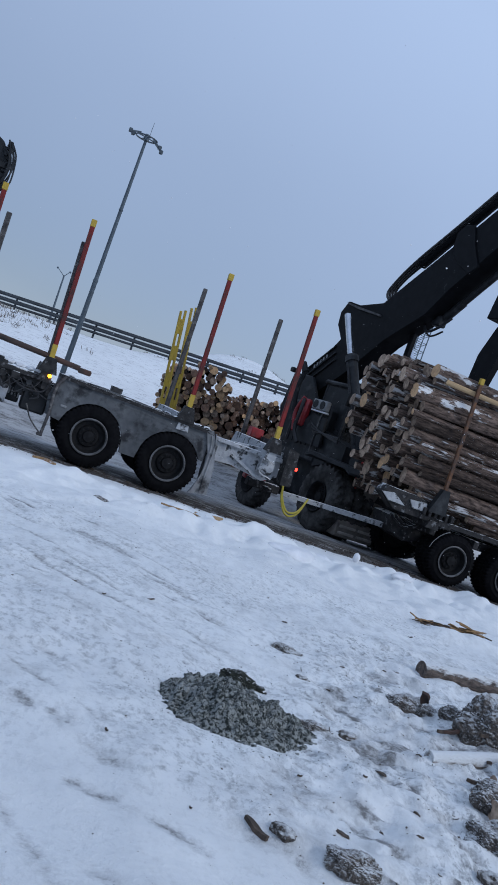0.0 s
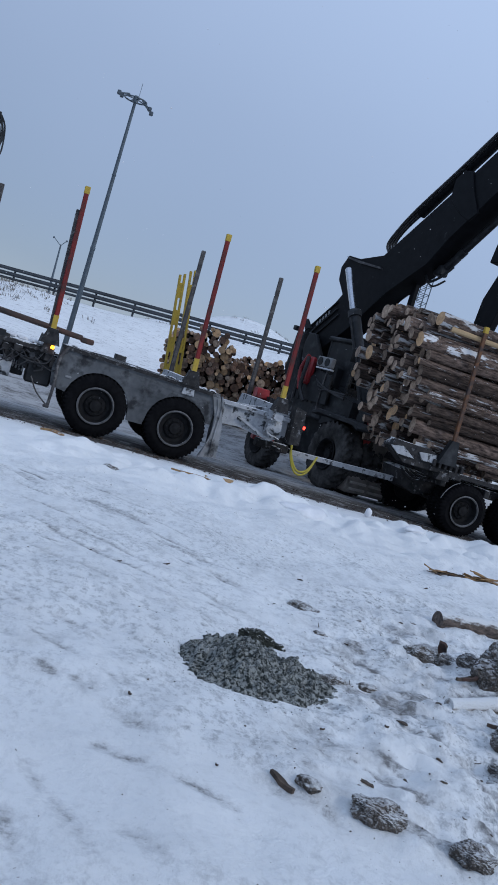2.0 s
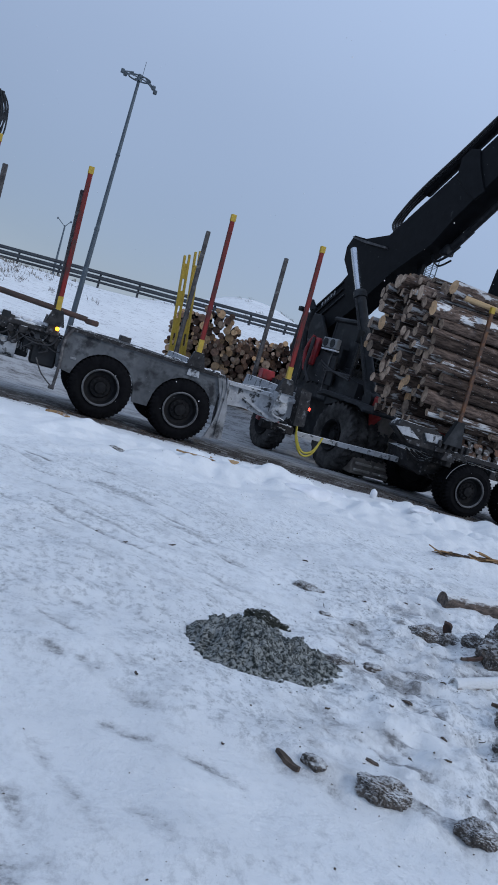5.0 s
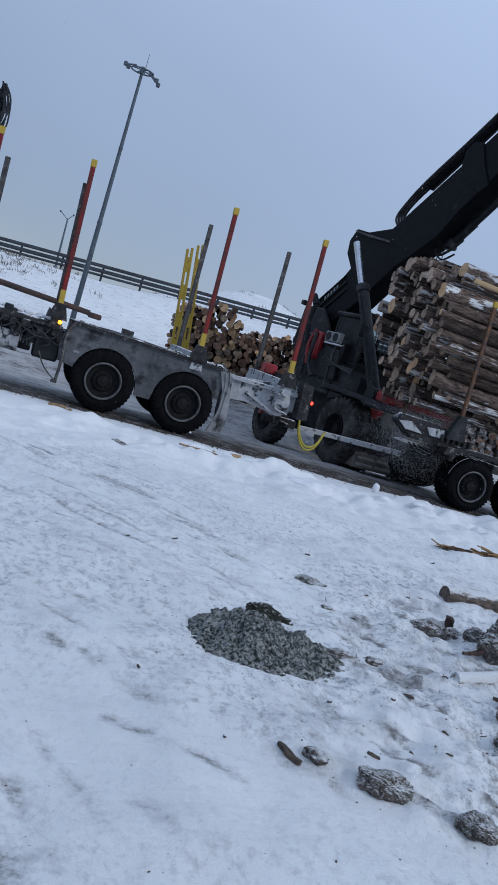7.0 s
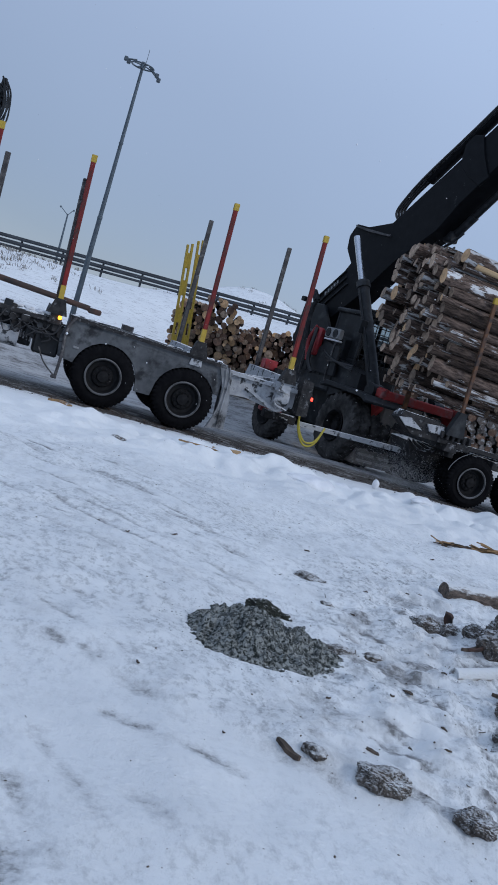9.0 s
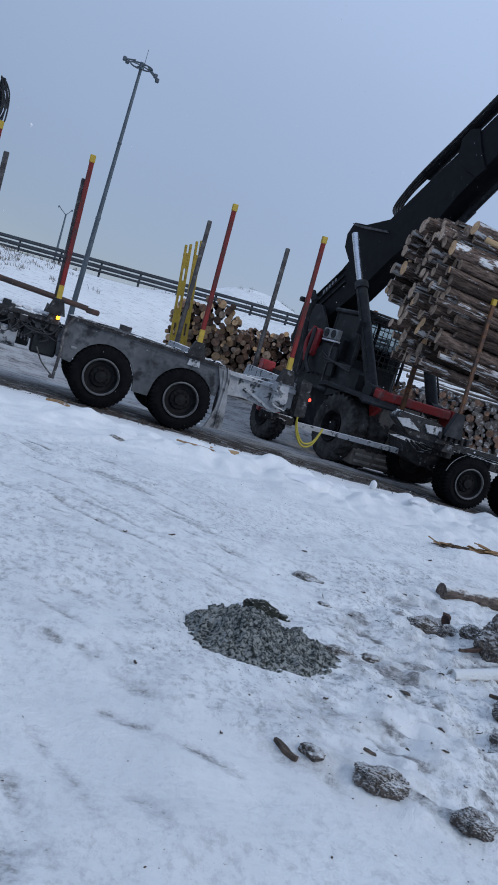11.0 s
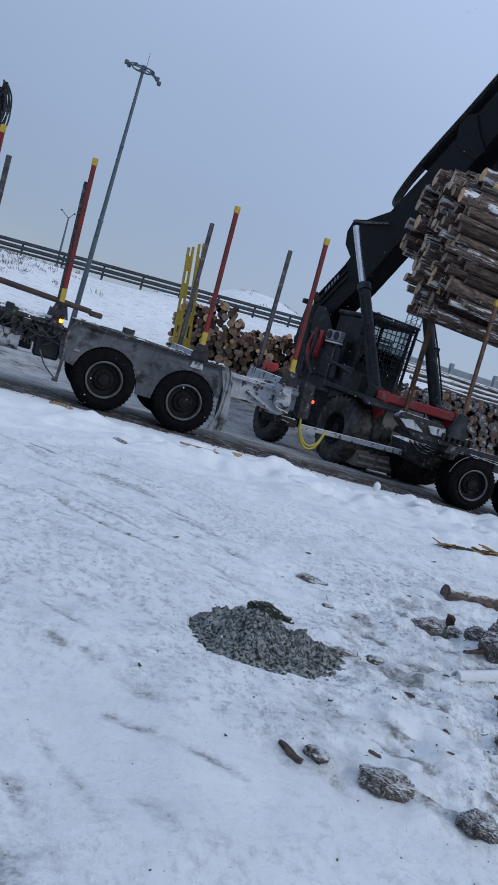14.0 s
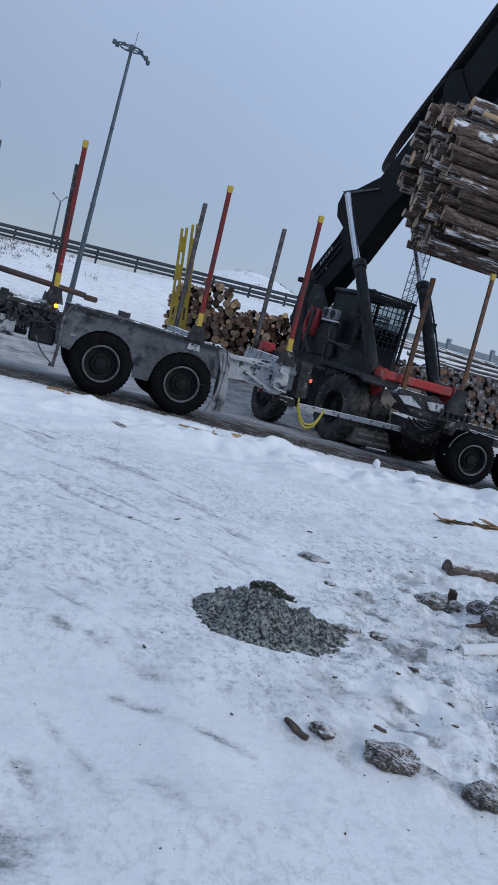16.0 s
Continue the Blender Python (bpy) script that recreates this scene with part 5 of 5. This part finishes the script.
def lying_log(label, p1, p0, r, mats, seed, taper=.6, sink=.45, dip=0.0):
    """Its thin, broken end is the first place named."""
    a, b = Vector((*p0, gz(*p0) + r * (1 - sink))), Vector((*p1, gz(*p1) + r * (1 - sink) - dip))
    ob = part("log", bmesh.new(), mats)
    me = log_mesh(seed, (b - a).length / r, taper, mats, 24, 22)
    ob.data = me
    ob.matrix_basis = Matrix.Translation(a) @ (b - a).to_track_quat("X", "Z").to_matrix().to_4x4() @ Matrix.Diagonal((r, r, r, 1))
    return tagged(ob, label, "log")


lying_log("bark-covered log half sunk in snow", (1.96, 7.30), (4.6, 8.5), .10, [LOG_BARK, LOG_BARK], 31, .75, .15, .05)
lying_log("snow-covered log lying on the ground", (1.60, 5.13), (3.4, 6.2), .095, [SNOW_LOG, SNOW_LOG], 32, .45, .25, .075)
lying_log("broken branch with snow on it", (1.95, 5.0), (2.1, 4.62), .03, [LOG_BARK, CUT], 33)
lying_log("split firewood piece on the snow", (1.74, 4.62), (2.2, 4.85), .05, [LOG_BARK, CUT], 34)
lying_log("snow-topped broken log in a heap of firewood", (1.80, 4.46), (2.35, 4.66), .07, [LOG_BARK, CUT], 35, .8, .2)
lying_log("brown split log in a heap of firewood", (1.86, 4.26), (2.3, 4.52), .055, [BROWN_BAR, SPLIT], 36, .9, .1)
lying_log("snow-caked short log in a heap of firewood", (1.92, 4.90), (2.35, 4.98), .06, [SNOW_LOG, CUT], 37, .9, .2)
lying_log("short dark log under a heap of firewood", (1.78, 4.12), (2.25, 4.25), .07, [LOG_BARK, CUT], 38, .9, .3)


def splinter(name, label, category, x, y, length, w, h, turn, mats, seed, lift=.0, tilt=0.0, parent=None, group=""):
    """A flat, ragged piece of wood or bark."""
    rnd = random.Random(seed)
    bm = bmesh.new()
    n = 7
    up, lo = [], []
    for i in range(n):
        f = i / (n - 1)
        q = w * (.35 + .65 * math.sin(math.pi * (.15 + .75 * f))) * rnd.uniform(.7, 1.1)
        xx, zz = (f - .5) * length, h * .4 * math.sin(f * 5 + seed)
        up.append([bm.verts.new((xx, s * q / 2 + .1 * w * rnd.uniform(-1, 1), zz + h / 2)) for s in (-1, 1)])
        lo.append([bm.verts.new((xx, s * q / 2, zz - h / 2)) for s in (-1, 1)])
    for i in range(n - 1):
        bm.faces.new((up[i][0], up[i + 1][0], up[i + 1][1], up[i][1]))
        bm.faces.new((lo[i][1], lo[i + 1][1], lo[i + 1][0], lo[i][0]))
        for s in (0, 1):
            bm.faces.new((up[i][s], lo[i][s], lo[i + 1][s], up[i + 1][s]))
    bm.faces.new((up[0][0], up[0][1], lo[0][1], lo[0][0]))
    bm.faces.new((up[-1][1], up[-1][0], lo[-1][0], lo[-1][1]))
    ob = part(name, bm, mats, parent, label, False, pose(x, y, gz(x, y) + h * .8 + lift, 0, tilt, turn))
    return tagged(ob, category=category, group=group) if category else ob


bark_pile = thing("bark_debris", "splintered orange bark and wood on the snow", "bark debris")
rnd = random.Random(8)
for k in range(44):
    f = rnd.random()
    splinter("splinter", "", "", 2.55 + .62 * f + rnd.uniform(-.05, .05), 10.14 - .16 * f + rnd.uniform(-.12, .12), rnd.uniform(.12, .40), rnd.uniform(.012, .05), .012, rnd.uniform(-45, 30), SPLIT if k % 3 else BARK_FLAT, k, rnd.uniform(0, .05), rnd.uniform(-12, 12), bark_pile)
splinter("wood_slab", "pale peeled bark strip lying on the snow", "bark strip", -.27, 12.2, .42, .12, .05, 22, PEELED, 41)
splinter("wood_slab", "brown bark strip lying on the snow", "bark strip", -.62, 11.6, .60, .06, .02, -10, SPLIT, 42)
splinter("wood_slab", "brown bark slab at the road's edge", "bark strip", -2.7, 12.1, .36, .10, .03, -12, SPLIT, 43)
splinter("wood_chip", "upright orange chip stuck in a clod", "wood chip", 1.74, 6.12, .13, .075, .02, 60, BROWN_BAR, 44, .07, 50)
splinter("stick", "short dark stick frozen into the snow", "stick", .53, 3.50, .14, .032, .022, -46, BARK_FLAT, 45, -.012)
rnd = random.Random(21)
chips = ((-.92, 6.38, .06), (.77, 7.57, .08), (1.22, 4.58, .12), (.93, 3.76, .12), (1.15, 3.94, .06), (-.67, 6.29, .05), (-.35, 6.57, .10), (1.05, 5.98, .06), (1.5, 5.0, .06), (1.35, 4.2, .06), (.75, 4.2, .05), (-.2, 3.9, .05), (.25, 3.5, .03), (1.2, 6.6, .06), (1.6, 7.0, .07), (1.3, 3.9, .08), (1.72, 7.1, .12), (1.1, 4.4, .04), (2.2, 9.0, .08))
for k, (x, y, s) in enumerate(chips):
    splinter("wood_chip", rnd.choice(("dark bark chip on the snow", "brown wood chip on the snow")), "wood chip", x, y, s * .62, s * rnd.uniform(.16, .32), .007, rnd.uniform(-60, 40), rnd.choice((BARK_FLAT, BROWN_BAR, BARK_FLAT, BARK_FLAT)), 60 + k, 0, rnd.uniform(-10, 10), group="wood chips")
for k in range(12):   # thin twigs on the churned snow
    x, y = rnd.gauss(1.25, .35), rnd.gauss(5.2, .9)
    splinter("twig", "thin dark twig on the snow", "twig", x, y, rnd.uniform(.02, .06), .004, .004, rnd.uniform(-80, 80), BARK_FLAT, 130 + k, rnd.uniform(0, .012), rnd.uniform(-40, 40), group="twigs")
for k in range(14):   # sticks and roots among the clods
    x, y = rnd.uniform(1.7, 2.5), rnd.uniform(4.2, 6.2)
    splinter("stick", "broken stick among frozen clods", "stick", x, y, rnd.uniform(.1, .35), .022, .02, rnd.uniform(-80, 80), rnd.choice((BARK_FLAT, BROWN_BAR, BARK_FLAT)), 90 + k, rnd.uniform(0, .06), rnd.uniform(-20, 20), group="sticks")


def build_crumbs():
    """Uncounted crumbs of bark and earth, strewn over the snow."""
    rnd = random.Random(77)
    verts, faces = [], []
    for k in range(1700):
        zone = rnd.random()
        if zone < .35:
            x, y = rnd.gauss(1.5, .55), rnd.gauss(5.0, 1.3)
        elif zone < .6:
            x, y = rnd.uniform(-1.8, 3.2), rnd.uniform(2.2, 11)
        else:
            a, c = rnd.uniform(-3, 9), rnd.gauss(-.25, .4)
            p = on_road(a, c)
            x, y = p.x, p.y
        if y < 1.7:
            continue
        r = rnd.choice((.002, .003, .003, .004, .005, .007)) * (4.0 if zone > .6 else 1)
        e = [(rnd.uniform(.6, 1.8) * r, rnd.uniform(.4, 1) * r, rnd.uniform(.3, .8) * r)][0]
        m = Matrix.Translation((x, y, gz(x, y) + .3 * r)) @ pose(0, 0, 0, rnd.uniform(-20, 20), rnd.uniform(-20, 20), rnd.uniform(0, 360))
        b = len(verts)
        verts += [m @ Vector(v) for v in ((e[0], 0, 0), (-e[0], .2 * r, 0), (0, e[1], 0), (.2 * r, -e[1], 0), (0, 0, e[2]), (0, .2 * r, -e[2]))]
        faces += [(b + i, b + j, b + q) for i, j, q in ((0, 2, 4), (2, 1, 4), (1, 3, 4), (3, 0, 4), (2, 0, 5), (1, 2, 5), (3, 1, 5), (0, 3, 5))]
    me = bpy.data.meshes.new("wood_crumbs")
    me.from_pydata(verts, [], faces)
    me.materials.append(BARK_FLAT)
    tagged(new("wood_crumbs", me), "dark crumbs of bark and earth on snow", "debris", kind="stuff")


build_crumbs()
rnd = random.Random(31)
for k in range(9):   # clumps pushed aside by the plough
    a, c = rnd.uniform(2.6, 8.0), rnd.uniform(-3.8, -2.3)
    p = on_road(a, c)
    s = rnd.choice((.08, .11, .15, .22))
    lump("snow_clump", "rounded clump of ploughed snow", "snow clump", p.x, p.y, s * 1.7, s * 1.1, s * .5, 200 + k, ICE, .25, .62, rnd.uniform(0, 180), "snow clumps", 4, .02)
lump("snow_ball", "small round snowball at the road's edge", "snowball", 2.22, 14.35, .06, .055, .085, 300, ICE, .15, .1, fine=.03)


def build_snowfall():
    """Fine flakes that drift down between the camera and the machines."""
    rnd = random.Random(5)
    verts, faces = [], []
    for k in range(4200):
        x, y, z = rnd.uniform(-4, 14), rnd.uniform(4, 19), rnd.uniform(0, 27)
        r = rnd.choice((.002, .003, .003, .004, .006))
        b = len(verts)
        verts += [(x + r, y, z), (x - r, y, z), (x, y + r, z), (x, y - r, z), (x, y, z + r), (x, y, z - r)]
        faces += [(b + i, b + j, b + q) for i, j, q in ((0, 2, 4), (2, 1, 4), (1, 3, 4), (3, 0, 4), (2, 0, 5), (1, 2, 5), (3, 1, 5), (0, 3, 5))]
    me = bpy.data.meshes.new("snowfall")
    me.from_pydata(verts, [], faces)
    me.materials.append(ICE)
    return tagged(new("snowfall", me), "fine white snowflakes drifting down", "snowflakes", kind="stuff")


snowfall = build_snowfall()


def build_dust(seed, sx, sy, sz):
    """A puff of snow dust shaken from the load: countless specks."""
    rnd = random.Random(seed)
    verts, faces = [], []
    for k in range(20000):
        x, y, z = rnd.gauss(0, sx), rnd.gauss(0, sy), rnd.gauss(0, sz)
        r = rnd.choice((.002, .0025, .003, .0035, .004))
        b = len(verts)
        verts += [(x + r, y, z - r * .5), (x - r, y + r * .6, z - r * .5), (x - r, y - r * .6, z - r * .5), (x, y, z + r)]
        faces += [(b, b + 1, b + 3), (b + 1, b + 2, b + 3), (b + 2, b, b + 3), (b, b + 2, b + 1)]
    me = bpy.data.meshes.new("snow_dust")
    me.from_pydata(verts, [], faces)
    me.materials.append(ICE)
    return tagged(new("snow_dust", me), "fine snow dust shaken from the lifted logs", "snow dust", kind="stuff")


dust_puffs = [build_dust(61, .40, .26, .36), build_dust(62, .52, .30, .30)]


def build_grass():
    """Dry tufts that stick out of the snow on the bank."""
    rnd = random.Random(15)
    verts, faces = [], []
    for k in range(130):
        a, c = (rnd.gauss(-2.6, 1.6), rnd.uniform(23, 29.3)) if k < 80 else (rnd.uniform(6, 20), rnd.uniform(32, 50))
        p = on_road(a, c)
        for q in range(9):
            x, y = p.x + rnd.gauss(0, .12), p.y + rnd.gauss(0, .12)
            z, h = gz(x, y) - .03, rnd.uniform(.05, .22)
            dx, dy = rnd.gauss(0, .10), rnd.gauss(0, .10)
            b = len(verts)
            verts += [(x - .012, y, z), (x + .012, y, z), (x + dx * .5 + .008, y + dy * .5 + .012, z + h * .6), (x + dx, y + dy, z + h)]
            faces += [(b, b + 1, b + 2), (b, b + 2, b + 3)]
    me = bpy.data.meshes.new("dry_grass")
    me.from_pydata(verts, [], faces)
    me.materials.append(GRASS)
    tagged(new("dry_grass", me), "dry grass tufts on the snowy bank", "grass", kind="stuff")


build_grass()


# ---- what moves ----
BOOM_TURN = ((0, 0), (4, .2), (7.5, .3), (8.5, .8), (9, 1.0), (10.2, 1.9), (11.5, 3.2), (12, 3.6), (12.5, 4.5), (13, 5.2), (13.5, 6.0), (14, 6.8), (14.5, 7.7), (15, 8.9), (15.5, 10.1), (16, 11.5))


def motions():
    back = LOADER.inverted()
    load_rows, grip_rows = [], []
    for t, dx, dy, dz in LIFT:
        sway, late = smooth(3, 15, t), smooth(11.5, 16.5, t)
        hinge = Matrix.Translation((5.45, .5, 3.0))
        m = ROAD @ pose(dx, dy, dz) @ hinge @ pose(0, 0, 0, 0, 6.0 * sway - 3.5 * late, -7.0 * sway - 4.0 * late) @ hinge.inverted()
        load_rows.append((t, m))
        grip_rows.append((t, back @ m @ ROAD_INV @ LOADER))
    walk(log_bundle, load_rows)
    walk(grapple, grip_rows)
    walk(snowfall, [(t, pose(-.35 * t, -.2 * t, -1.1 * t)) for t in (0, 4, 8, 12, 16)])
    for puff, late in zip(dust_puffs, (.4, 1.2)):   # from among the logs down to the road and into it
        walk(puff, [(t, ROAD @ pose(x, 1.0, z)) for t, x, z in ((0, 7.3, 2.5), (4.6 + late, 7.0, 2.6), (5.4 + late, 6.6, 1.2), (6.6 + late, 6.5, 1.0), (7.5 + late, 6.45, .6), (9.0 + late, 6.4, -1.6), (16, 6.4, -1.7))])
    px, pz = PIVOT
    walk(boom, [(t, pose(px, 0, pz, 0, -a, 0)) for t, a in BOOM_TURN])
    for q, s in rods:
        rows = []
        for t, a in BOOM_TURN:
            eye = Vector((-1.99 - px, 0, 4.97 - pz))
            eye.rotate(Euler((0, radians(-a), 0)))
            top = Vector((px + eye.x, s * 1.0, pz + eye.z))
            d = Vector((FOOT[0], s * .88, FOOT[1])) - top
            rows.append((t, Matrix.Translation(top) @ d.to_track_quat("Z", "Y").to_matrix().to_4x4()))
        walk(q, rows)


motions()
